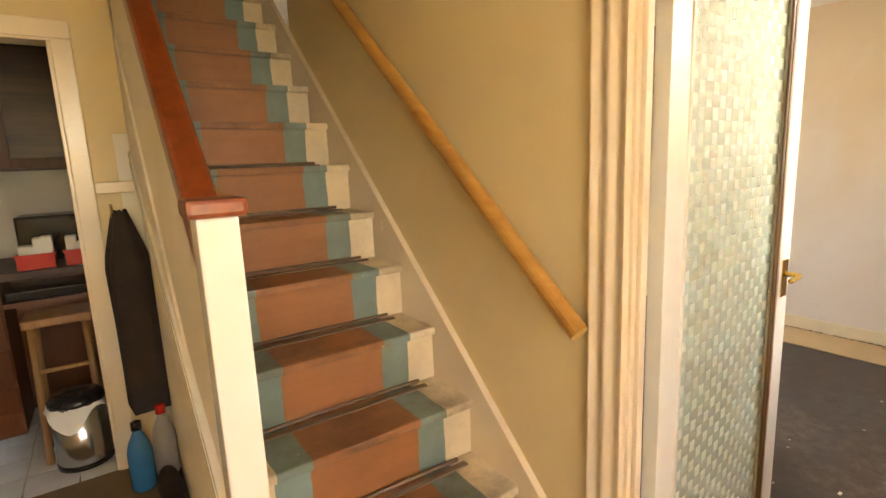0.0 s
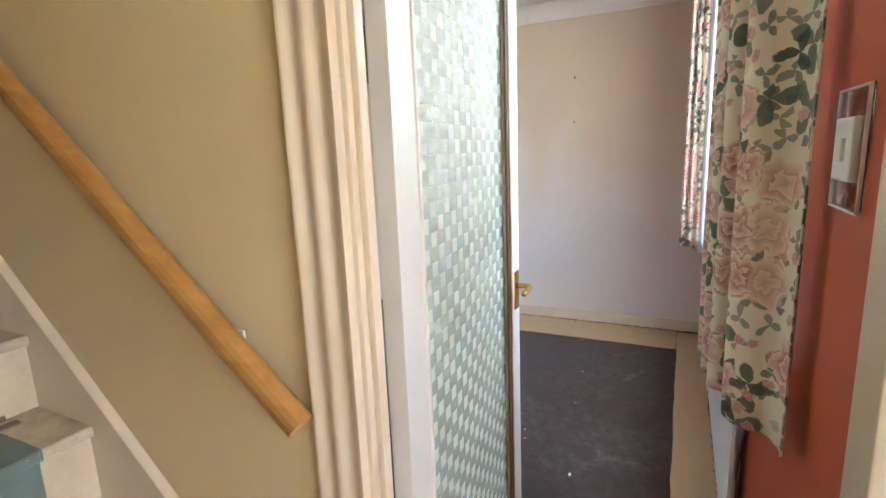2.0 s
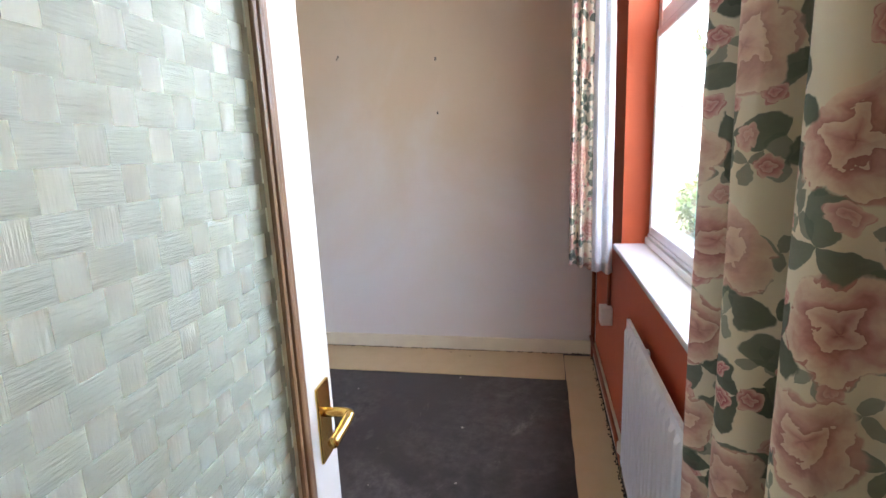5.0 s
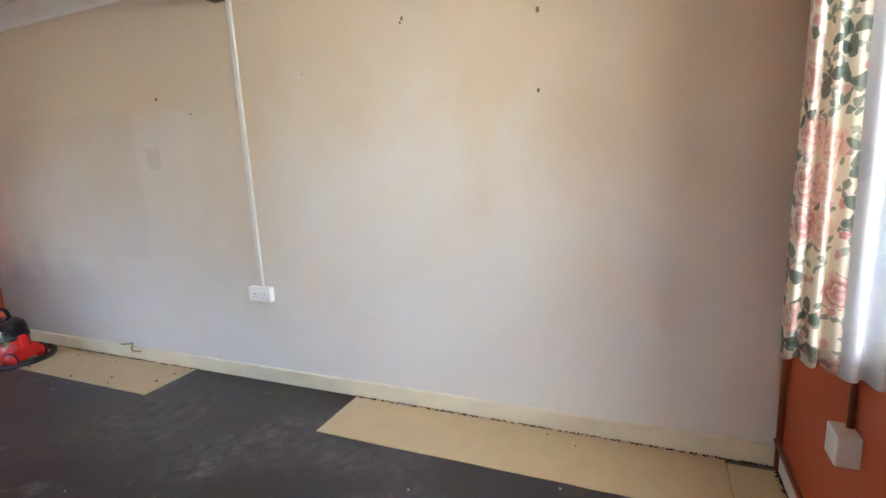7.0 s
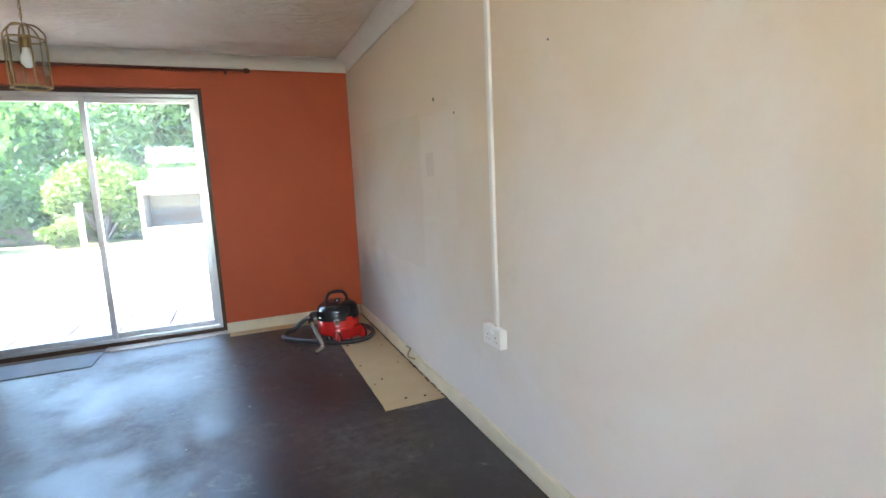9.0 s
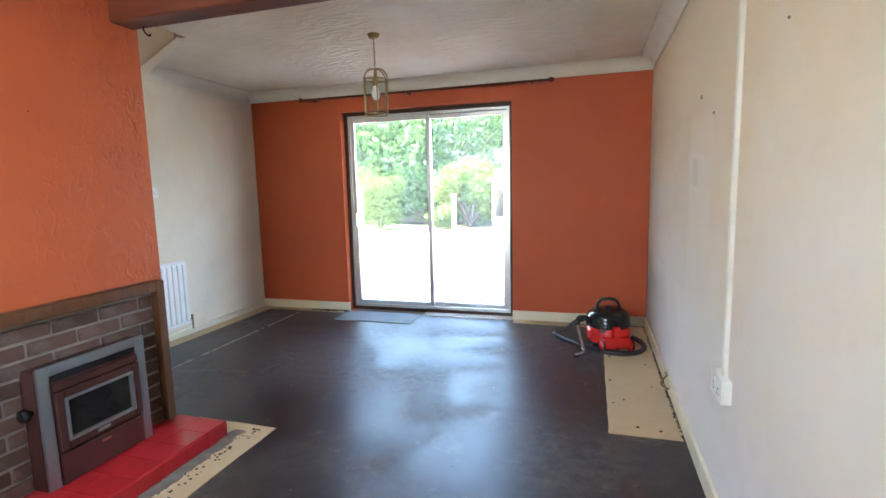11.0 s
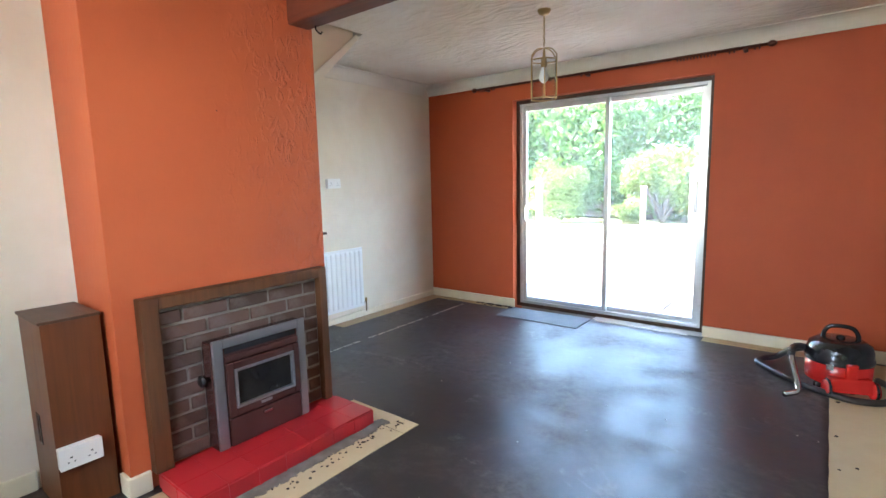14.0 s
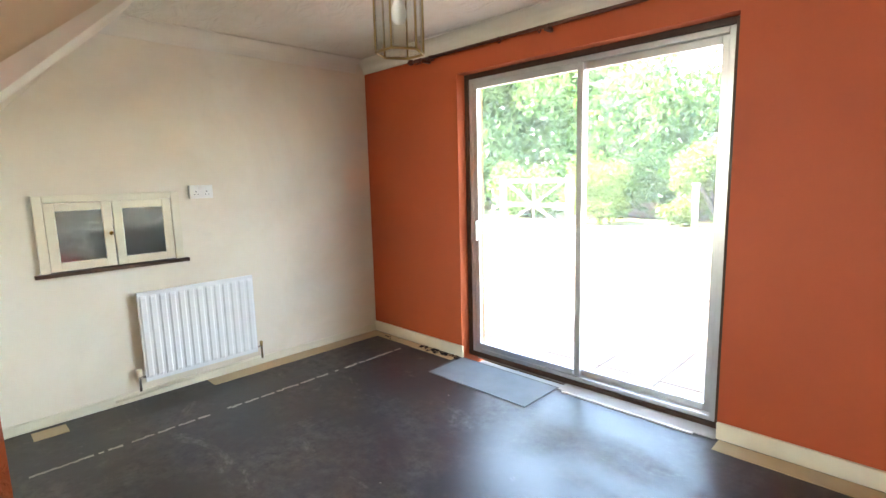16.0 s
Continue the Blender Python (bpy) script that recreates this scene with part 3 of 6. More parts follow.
structure(boxes("wall_upper", [((-1.05, 4.4, 2.5), (XW, 4.5, 4.9)), ((-1.05, HE + 0.1, 2.6), (-0.95, 4.4, 4.9))], M["cream"]), "cream landing walls", "wall")
structure(box("floor_landing", (-0.95, 3.72, 2.5), (HX, 4.4, 2.62), M["hallcarpet"]), "landing floor at the stair head", "floor")
# Unseen upper shell, added to cast the house shadow on the terrace.
structure(box("roof", (-3.2, -1.6, 4.9), (XE + 0.6, YN + 0.6, 5.2), M["roof"]), "brown tiled roof over the house, unseen and added for its shadow", "roof")
structure(boxes("wall_upper_outer", [((XA - 0.1, YN + 0.02, 2.5), (XE + 0.28, YN + 0.28, 4.9)), ((XE, -0.2, 2.5), (XE + 0.28, YN + 0.02, 4.9)), ((XW, -0.22, 2.5), (XE, 0.03, 4.9))], M["render"]), "pale rendered upper outer walls, unseen and added for the house shadow", "wall")

# kitchen shell
structure(box("floor_kitchen", (-2.9, HE, -0.12), (XA - 0.1, YN, -0.006), M["mortar"]), "kitchen floor bed with tile joints", "floor")
structure(boxes("wall_kitchen", [((-3.0, HE + 0.1, -0.1), (-2.9, YN + 0.2, 2.5)), ((-2.9, YN, -0.1), (-2.0, YN + 0.2, 2.5)), ((-1.35, YN, -0.1), (XA - 0.1, YN + 0.2, 2.5)), ((-2.0, YN, -0.1), (-1.35, YN + 0.2, 1.1)), ((-2.0, YN, 1.9), (-1.35, YN + 0.2, 2.5)), ((-2.9, HE, -0.1), (-1.05, HE + 0.1, 2.5))], M["white"]), "plain kitchen walls", "wall")
structure(box("ceiling_kitchen", (-2.9, HE + 0.1, ZC), (XA - 0.1, YN, ZC + 0.1), M["ceiling"]), "kitchen ceiling", "ceiling")


def coving(name, a, b, axis, wall, inward):
    """Quarter-hollow plaster cove along a wall top."""
    s = 0.105
    pts = [(0, 0), (0, -s), (0.012, -s)]
    for k in range(7):
        ang = math.pi / 2 * k / 6
        pts.append((s - (s - 0.012) * math.cos(ang), -s + (s - 0.012) * math.sin(ang)))
    pts += [(s, 0)]
    out = [(wall + inward * p, ZC + q + 0.002) for p, q in pts]
    return structure(prism(name, out, axis, a, b, M["gloss_ceiling"]), "white plaster coving", "coving")


M["gloss_ceiling"] = wall_paint("white coving paint", (0.74, 0.70, 0.63), (0.64, 0.57, 0.46), 0.5, 0.05)
coving("coving_north", XA, XE, 0, YN, -1)
coving("coving_east", YS, YN - 0.1, 1, XE, -1)
coving("coving_west", 3.43, YN - 0.1, 1, XA, 1)


def skirting(name, lo, hi):
    return structure(box(name, lo, hi, M["skirting"], bevel=0.006), "cream gloss painted skirting board", "skirting")


SK = 0.09
skirting("baseboard_east", (XE - 0.018, YS, 0), (XE, YN - 0.02, SK))
skirting("baseboard_north", (PR + 0.0, YN - 0.018, 0), (XE - 0.02, YN, SK))
skirting("baseboard_north_left", (XA + 0.0, YN - 0.018, 0), (PL + 0.02, YN, SK))
skirting("baseboard_south", (1.19, YS, 0), (XE - 0.02, YS + 0.018, SK))
skirting("baseboard_west", (XW + 0.004, 0.82, 0), (XW + 0.022, 1.43, SK))
skirting("baseboard_breast", (1.585, 1.642, 0), (1.605, 1.735, SK))
skirting("baseboard_breast_side", (1.507, 1.642, 0), (1.584, 1.66, SK))
skirting("baseboard_alcove", (XA, 2.76, 0), (XA + 0.016, YN - 0.02, 0.06))

structure(box("ceiling_beam", (1.56, 2.59, 2.135), (XE + 0.01, 2.725, ZC + 0.01), M["beam"], bevel=0.012, seg=3), "dark red-brown painted rough ceiling beam", "beam")

# ---- doors and windows ----


def bar_frame(name, x0, x1, z0, z1, y0, y1, w, mat, parent=None, bevel=0.004):
    return boxes(name, [((x0, y0, z0), (x0 + w, y1, z1)), ((x1 - w, y0, z0), (x1, y1, z1)), ((x0 + w, y0, z0), (x1 - w, y1, z0 + w)), ((x0 + w, y0, z1 - w), (x1 - w, y1, z1))], mat, parent, bevel)


def pane(name, lo, hi, mat, parent=None):
    ob = box(name, lo, hi, mat, parent)
    ob.visible_shadow = False
    return ob


# sliding patio door: hardwood subframe, aluminium frame and two leaves
patio = structure(empty("patio_door", (2.2, 5.47, 0)), "sliding aluminium patio door in a dark hardwood frame", "patio door")
YF = 5.455
parts = [bar_frame("subframe", PL, PR, 0.0, PT, YF - 0.015, YF + 0.09, 0.035, M["darkwood"])]
parts.append(bar_frame("outer_frame", PL + 0.035, PR - 0.035, 0.035, PT - 0.035, YF - 0.005, YF + 0.075, 0.03, M["alu"]))
XM = 2.235
for x0, x1, y0 in ((PL + 0.065, XM + 0.025, YF + 0.0), (XM - 0.02, PR - 0.065, YF + 0.036)):
    parts.append(bar_frame("sash", x0, x1, 0.065, PT - 0.065, y0, y0 + 0.03, 0.042, M["alu"], bevel=0.005))
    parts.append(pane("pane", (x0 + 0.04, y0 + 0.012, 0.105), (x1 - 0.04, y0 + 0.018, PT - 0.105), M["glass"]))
parts.append(box("pull_handle", (PL + 0.075, YF - 0.03, 0.90), (PL + 0.105, YF + 0.001, 1.05), M["alu"], bevel=0.008))
parts.append(box("sill", (PL - 0.0, YF + 0.09, -0.06), (PR, YN + 0.33, -0.005), M["concrete"]))
adopt(patio, *parts)
structure(box("threshold_trim", (PL + 0.86, YN - 0.03, -0.01), (PR, YF - 0.014, 0.006), M["mortar"]), "bare pale threshold strip under the patio door", "threshold")
structure(box("threshold_lip", (PL + 0.9, YN - 0.055, 0.0), (PR - 0.1, YN - 0.035, 0.007), M["gloss"]), "pale metal strip at the patio door", "trim")

# front window
win = structure(empty("window_front", (2.5, -0.1, WB)), "white plastic double-glazed window with a top light", "window")
y0 = -0.125
parts = [bar_frame("outer_frame", WL, WR, WB + 0.03, WT, y0, y0 + 0.065, 0.055, M["pvc"])]
parts.append(box("transom", (WL + 0.055, y0, 1.70), (WR - 0.055, y0 + 0.064, 1.78), M["pvc"], bevel=0.005))
parts.append(bar_frame("sash", WL + 0.045, WR - 0.045, WB + 0.07, 1.715, y0 + 0.02, y0 + 0.08, 0.035, M["pvc"], bevel=0.008))
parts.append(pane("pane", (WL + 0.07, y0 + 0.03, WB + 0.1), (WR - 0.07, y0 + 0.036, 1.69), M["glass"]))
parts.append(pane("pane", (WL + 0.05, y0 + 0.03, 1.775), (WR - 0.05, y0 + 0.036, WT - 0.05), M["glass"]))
parts.append(boxes("bottom_bead", [((WL, y0 + 0.065, WB + 0.022), (WR, y0 + 0.085, WB + 0.05)), ((WL, y0 + 0.065, WB + 0.05), (WR, y0 + 0.075, WB + 0.064))], M["pvc"], bevel=0.004))
adopt(win, *parts)
structure(box("window_sill", (WL - 0.0, y0 + 0.08, WB + 0.001), (WR - 0.002, 0.085, WB + 0.022), M["pvc"], bevel=0.006), "white plastic window board", "window sill")

# hall door frame, moulded architrave and lining
frame_ob = structure(empty("door_frame", (1.14, 0.7, 0)), "magnolia gloss moulded door frame", "door frame")
prof = [(0.0, 0.0), (0.098, 0.0), (0.098, 0.010)]
for k in range(21):                                     # two soft rolls and a hollow between them
    u = k / 20
    prof.append((0.096 - 0.094 * u, 0.013 + 0.0045 * math.cos(u * 4 * math.pi) + 0.004 * u))
prof.append((0.0, 0.012))
arch = prism("architrave", [(HX - h, 0.695 + d) for d, h in prof], 2, 0, 2.08, M["architrave"])
jamb = boxes("lining", [((HX - 0.004, 0.685, 0), (1.125, 0.735, 2.0)), ((HX - 0.004, YS, 2.0), (XW + 0.004, 0.735, 2.03)), ((HX - 0.004, YS, 0), (XW + 0.004, YS + 0.02, 2.0)), ((HX + 0.008, 0.672, 0), (1.12, 0.685, 2.0))], M["architrave"], bevel=0.003)
adopt(frame_ob, arch, jamb)

# the open glazed door
door = structure(empty("door_glazed", (1.215, 0.69, 0)), "white door open into the room, with a woven-pattern glass panel", "door")
DX0, DX1, DY0, DY1 = 1.150, 1.908, 0.655, 0.692
gx0, gx1, gz0, gz1 = 1.235, 1.800, 0.20, 1.90
parts = [boxes("leaf", [((DX0, DY0, 0.012), (gx0, DY1, 1.99)), ((gx1, DY0, 0.012), (DX1, DY1, 1.99)), ((gx0, DY0, 0.012), (gx1, DY1, gz0)), ((gx0, DY0, gz1), (gx1, DY1, 1.99))], M["gloss"], bevel=0.002)]
parts.append(box("glass_panel", (gx0, 0.670, gz0), (gx1, 0.676, gz1), M["patterned"]))
parts[-1].visible_shadow = False
for yb in (DY0 - 0.004, DY1 - 0.008):
    parts.append(boxes("glazing_bead", [((gx0 - 0.006, yb, gz0 - 0.006), (gx0 + 0.006, yb + 0.012, gz1 + 0.006)), ((gx0 + 0.006, yb, gz0 - 0.006), (gx1 - 0.012, yb + 0.012, gz0 + 0.006)), ((gx0 + 0.006, yb, gz1 - 0.006), (gx1 - 0.012, yb + 0.012, gz1 + 0.006))], M["gloss"], bevel=0.004))
    parts.append(boxes("wood_bead", [((gx1 - 0.012, yb + 0.002, gz0 - 0.006), (gx1 - 0.003, yb + 0.009, gz1 + 0.006)), ((gx1 - 0.003, yb - 0.001, gz0 - 0.006), (gx1 + 0.009, yb + 0.013, gz1 + 0.006)), ((gx1 + 0.009, yb + 0.001, gz0 - 0.006), (gx1 + 0.020, yb + 0.011, gz1 + 0.006))], M["bead"], bevel=0.003))
for sy, yb in ((-1, DY0), (1, DY1)):
    parts.append(box("handle_plate", (1.847, yb - 0.004, 0.868), (1.889, yb + 0.004, 0.985), M["brass"], bevel=0.002))
    parts.append(tube("lever", [(1.868, yb + sy * 0.003, 0.94), (1.868, yb + sy * 0.036, 0.94), (1.855, yb + sy * 0.042, 0.938), (1.80, yb + sy * 0.04, 0.934)], 0.0075, M["brass"]))
for z in (0.25, 1.485, 1.78):
    parts.append(tube("hinge", [(1.160, 0.70, z - 0.04), (1.160, 0.70, z + 0.04)], 0.008, M["agedbrass"], smooth_path=False))
turn = Matrix.Translation((1.17, 0.70, 0)) @ Matrix.Rotation(radians(3.0), 4, "Z") @ Matrix.Translation((-1.17, -0.70, 0))
for p in parts:
    p.data.transform(turn)
adopt(door, *parts)

# kitchen doorway architrave
kd = structure(empty("door_frame_kitchen", (-0.3, HE, 0)), "cream painted kitchen door frame", "door frame")
adopt(kd, boxes("architrave", [((0.085, HE - 0.02, 0), (0.155, HE - 0.001, 1.865)), ((-0.73, HE - 0.02, 0), (-0.66, HE - 0.001, 1.865)), ((-0.73, HE - 0.022, 1.865), (0.155, HE - 0.001, 1.935))], M["architrave"], bevel=0.006),
      boxes("lining", [((0.072, HE - 0.01, 0), (0.099, HE + 0.11, 1.855)), ((-0.66, HE - 0.01, 1.855), (0.099, HE + 0.11, 1.929))], M["architrave"], bevel=0.003))

# unseen glazed entrance behind the start, its opening sized to set the hall light
ent = structure(empty("entrance_door", (0.1, -1.25, 0)), "white entrance glazing, unseen and added to let daylight into the hall", "door")
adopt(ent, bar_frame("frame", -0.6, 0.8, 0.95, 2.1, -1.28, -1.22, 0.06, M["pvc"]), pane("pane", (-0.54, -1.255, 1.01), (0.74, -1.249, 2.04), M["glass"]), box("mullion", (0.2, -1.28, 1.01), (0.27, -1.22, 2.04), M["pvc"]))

# serving hatch
hatch = structure(empty("serving_hatch", (XA, 3.4, 0.87)), "cream serving hatch with two frosted glass doors", "serving hatch")
parts = [boxes("frame", [((XA - 0.1, 3.03, 0.885), (XA + 0.022, 3.075, 1.325)), ((XA - 0.1, 3.735, 0.885), (XA + 0.022, 3.785, 1.325)), ((XA - 0.1, 3.075, 1.285), (XA + 0.022, 3.735, 1.325))], M["skirting"], bevel=0.004)]
for ya, yb in ((3.078, 3.402), (3.408, 3.732)):
    bm = bmesh.new()
    for lo, hi in (((XA - 0.01, ya, 0.89), (XA + 0.014, ya + 0.05, 1.283)), ((XA - 0.01, yb - 0.05, 0.89), (XA + 0.014, yb, 1.283)), ((XA - 0.01, ya + 0.05, 0.89), (XA + 0.014, yb - 0.05, 0.94)), ((XA - 0.01, ya + 0.05, 1.235), (XA + 0.014, yb - 0.05, 1.283))):
        add_box(bm, lo, hi)
    parts.append(finish("door", bm, M["skirting"], bevel=0.003))
    parts.append(pane("pane", (XA - 0.002, ya + 0.045, 0.935), (XA + 0.004, yb - 0.045, 1.24), M["frosted"]))
parts.append(lathe("knob", [(0.004, 0), (0.005, 0.012), (0.012, 0.018), (0.010, 0.028), (0.003, 0.030)], M["brass"], seg=14))
parts[-1].data.transform(Matrix.Translation((XA + 0.014, 3.385, 1.09)) @ Matrix.Rotation(radians(90), 4, "Y"))
parts.append(box("ledge", (XA - 0.1, 3.0, 0.862), (XA + 0.04, 3.81, 0.884), M["darkwood"], bevel=0.003))
adopt(hatch, *parts)

# ---- floor edges ----


def strip(lo, hi, name="hardboard_strip", h=0.004):
    """A bare strip with slightly wandering long edges."""
    bm = bmesh.new()
    x0, y0, x1, y1 = *lo, *hi
    nx, ny = max(1, int((x1 - x0) / 0.08)), max(1, int((y1 - y0) / 0.08))
    rim = [(x0 + (x1 - x0) * k / nx, y0) for k in range(nx)] + [(x1, y0 + (y1 - y0) * k / ny) for k in range(ny)]
    rim += [(x1 - (x1 - x0) * k / nx, y1) for k in range(nx)] + [(x0, y1 - (y1 - y0) * k / ny) for k in range(ny)]
    lo_v = [bm.verts.new((x + random.uniform(-0.003, 0.003), y + random.uniform(-0.003, 0.003), 0.0005)) for x, y in rim]
    hi_v = [bm.verts.new((v.co.x, v.co.y, h)) for v in lo_v]
    bm.faces.new(hi_v)
    for k in range(len(rim)):
        j = (k + 1) % len(rim)
        bm.faces.new((lo_v[k], lo_v[j], hi_v[j], hi_v[k]))
    return structure(finish(name, bm, M["hardboard"]), "pale bare strip along the floor edge, spotted with nail holes", "floor edge")


strip((3.925, 0.25), (4.294, 2.02))
strip((3.93, 3.24), (4.294, 5.30))
strip((1.35, 0.075), (4.262, 0.245))
strip((0.268, 3.85), (0.40, 5.33))
strip((0.30, 2.88), (0.42, 3.04))
strip((0.41, 5.25), (1.30, 5.335))
strip((3.12, 5.22), (3.92, 5.335))


def flecks(name, n, x0, x1, y0, y1, size, label, mat, lift=0.005):
    """Scattered flat crumbs and tack strips, as one piece."""
    bm = bmesh.new()
    for _ in range(n):
        x, y = random.uniform(x0, x1), random.uniform(y0, y1)
        a = random.uniform(0, 6.28)
        r = size * random.uniform(0.4, 1.3)
        ring = [(x + r * random.uniform(0.5, 1.1) * math.cos(a + k * 1.05), y + r * random.uniform(0.4, 1.0) * math.sin(a + k * 1.05)) for k in range(6)]
        lo_v = [bm.verts.new((p[0], p[1], lift)) for p in ring]
        hi_v = [bm.verts.new((p[0], p[1], lift + 0.0025)) for p in ring]
        bm.faces.new(hi_v)
        for k in range(6):
            bm.faces.new((lo_v[k], lo_v[(k + 1) % 6], hi_v[(k + 1) % 6], hi_v[k]))
    bmesh.ops.recalc_face_normals(bm, faces=bm.faces)
    return tagged(finish(name, bm, mat), label, "debris", kind="stuff")


flecks("dirt_line", 260, 4.283, 4.296, 0.1, 2.05, 0.006, "dark dirt left by old carpet gripper", M["dirt"], 0.0042)
flecks("dirt_line", 260, 4.283, 4.296, 3.2, 5.3, 0.006, "dark dirt left by old carpet gripper", M["dirt"], 0.0042)
flecks("dirt_line", 260, 1.5, 4.26, 0.07, 0.085, 0.006, "dark dirt left by old carpet gripper", M["dirt"], 0.0045)
flecks("dirt_line", 90, 0.9, 1.35, 5.28, 5.335, 0.014, "dark dirt left by old carpet gripper", M["dirt"], 0.0045)
flecks("nail_hole", 9, 3.95, 4.24, 3.3, 4.5, 0.012, "dark glue spots on the bare strip", M["dirt"], 0.0042)
flecks("nail_hole", 3, 3.95, 4.24, 0.3, 2.0, 0.009, "dark glue spots on the bare strip", M["dirt"], 0.0042)
flecks("nail_hole", 10, 0.45, 1.2, 5.25, 5.33, 0.015, "dark glue spots on the bare strip", M["dirt"], 0.0042)
flecks("plaster_crumb", 30, 1.7, 3.9, 0.5, 4.8, 0.006, "pale plaster crumbs on the dark floor", M["mortar"], 0.0)
flecks("plaster_crumb", 24, 1.2, 1.75, 1.0, 1.7, 0.007, "pale plaster crumbs by the hearth", M["mortar"], 0.0)

# worn pale seam line across the alcove floor
bm = bmesh.new()
for k in range(110):
    y = 2.8 + k * 0.0215
    if random.random() < 0.22:
        continue
    x = 0.83 - (y - 2.9) * 0.008 + random.uniform(-0.004, 0.004)
    add_box(bm, (x - random.uniform(0.004, 0.011), y, 0.0), (x + random.uniform(0.004, 0.011), y + 0.023, 0.003))
tagged(finish("floor_seam", bm, M["mortar"]), "broken pale seam line in the dark floor", "floor seam", kind="stuff")

# ---- the hall: stairs ----
RISE, GO, Y1 = 0.19, 0.2055, 0.822
stairs = tagged(empty("staircase", (0.7, Y1, 0)), "steep timber stairs with bare brown middle and teal stripes", "staircase")
SX0, SX1 = 0.352, 1.065
parts = []
for k in range(13):
    yk, zk = Y1 + GO * k, RISE * (k + 1)
    bm = bmesh.new()
    add_box(bm, (SX0, yk, zk - 0.028), (SX1, yk + GO + 0.03, zk))
    parts.append(finish("tread", bm, M["tread"], bevel=0.007))
    parts.append(box("riser", (SX0, yk + 0.022, zk - RISE + 0.001), (SX1, yk + 0.04, zk - 0.027), M["stair"]))
    wob = random.uniform(-0.006, 0.006)
    parts.append(tube("gripper_bar", [(SX0 + 0.03, yk + GO + 0.004 + wob, zk + 0.012), (0.72, yk + GO + 0.006, zk + 0.013), (SX1 - 0.075, yk + GO + 0.002 - wob, zk + 0.013)], 0.0065, M["worn"], res=6))
    parts.append(box("gripper_strip", (SX0 + 0.02, yk + GO - 0.035, zk + 0.0005), (SX1 - 0.06 + wob, yk + GO - 0.012, zk + 0.006), M["worn"], bevel=0.002))
s0 = lambda y: RISE + (y - Y1) * RISE / GO
yt = Y1 + GO * 13
parts.append(prism("wall_string", [(Y1 - 0.10, 0), (Y1 - 0.10, 0.20), (Y1 - 0.02, s0(Y1) + 0.07), (yt, s0(yt) + 0.07), (yt, s0(yt) - 0.33), (Y1 + 0.2, 0)], 0, SX1, HX - 0.001, M["architrave"], bevel=0.003))
parts.append(prism("outer_string", [(0.96, 0), (0.96, s0(0.96) + 0.06), (yt, s0(yt) + 0.06), (yt, s0(yt) - 0.33), (Y1 + 0.45, 0)], 0, 0.300, SX0, M["white"]))
adopt(stairs, *parts)

bal = tagged(empty("stair_balustrade", (0.325, 0.95, 0)), "cream panelled balustrade with white newel and mahogany rail", "balustrade")
h0 = lambda y: 1.262 + (y - 1.12) * 0.845
parts = [box("newel_post", (0.291, 0.929, 0), (0.357, 0.995, 1.247), M["gloss"], bevel=0.005)]
parts.append(box("newel_cap", (0.277, 0.915, 1.247), (0.371, 1.009, 1.278), M["mahogany"], bevel=0.008))
parts.append(prism("side_panel", [(0.995, 0.42), (0.995, h0(0.995) - 0.02), (HE, h0(HE) - 0.02), (HE, h0(HE) - 1.2)], 0, 0.308, 0.338, M["white"]))
parts.append(prism("hand_rail", [(0.98, h0(0.98) - 0.015), (0.98, h0(0.98) + 0.055), (3.3, h0(3.3) + 0.055), (3.3, h0(3.3) - 0.015)], 0, 0.292, 0.356, M["mahogany"], bevel=0.010))
lo_line = lambda y: 0.646 + (y - 1.105) * 0.50
for off in (0.0, 0.045):
    parts.append(prism("panel_moulding", [(1.0, lo_line(1.0) - off), (1.0, lo_line(1.0) + 0.022 - off), (HE - 0.02, lo_line(HE) + 0.022 - off), (HE - 0.02, lo_line(HE) - off)], 0, 0.290, 0.309, M["gloss"], bevel=0.004))
adopt(bal, *parts)
structure(prism("wall_stair_side", [(1.0, 0), (1.0, 0.62), (HE, 1.5), (HE, 0)], 0, 0.311, 0.335, M["white"]), "white painted panelling under the stairs", "wall")

rail = tagged(empty("wall_handrail", (1.034, 0.8, 0.93)), "varnished pine mopstick handrail on white brackets", "handrail")
rp = lambda y: (1.036, y, 0.918 + (y - 0.785) * 0.868)
bm = bmesh.new()
loops = []
dv = Vector((0, 1, 0.868)).normalized()
nv = dv.cross(Vector((1, 0, 0))).normalized()
for y in (0.785, 3.1):
    c = Vector(rp(y))
    loops.append([bm.verts.new(c + Vector((1, 0, 0)) * 0.021 * math.cos(j * math.pi / 8) + nv * 0.027 * math.sin(j * math.pi / 8)) for j in range(16)])
for j in range(16):
    bm.faces.new((loops[0][j], loops[0][(j + 1) % 16], loops[1][(j + 1) % 16], loops[1][j]))
bm.faces.new(loops[0][::-1]), bm.faces.new(loops[1])
bmesh.ops.recalc_face_normals(bm, faces=bm.faces)
parts = [finish("rail", bm, M["pine"], bevel=0.0)]
for y in (0.96, 1.86, 2.8):
    c = Vector(rp(y))
    parts.append(tube("bracket", [c + Vector((0, 0, -0.025)), c + Vector((0.012, 0, -0.05)), c + Vector((0.052, 0, -0.055))], 0.007, M["plastic"]))
    parts.append(box("bracket_plate", (HX - 0.006, y - 0.015, c.z - 0.08), (HX + 0.001, y + 0.015, c.z - 0.03), M["plastic"], bevel=0.002))
adopt(rail, *parts)

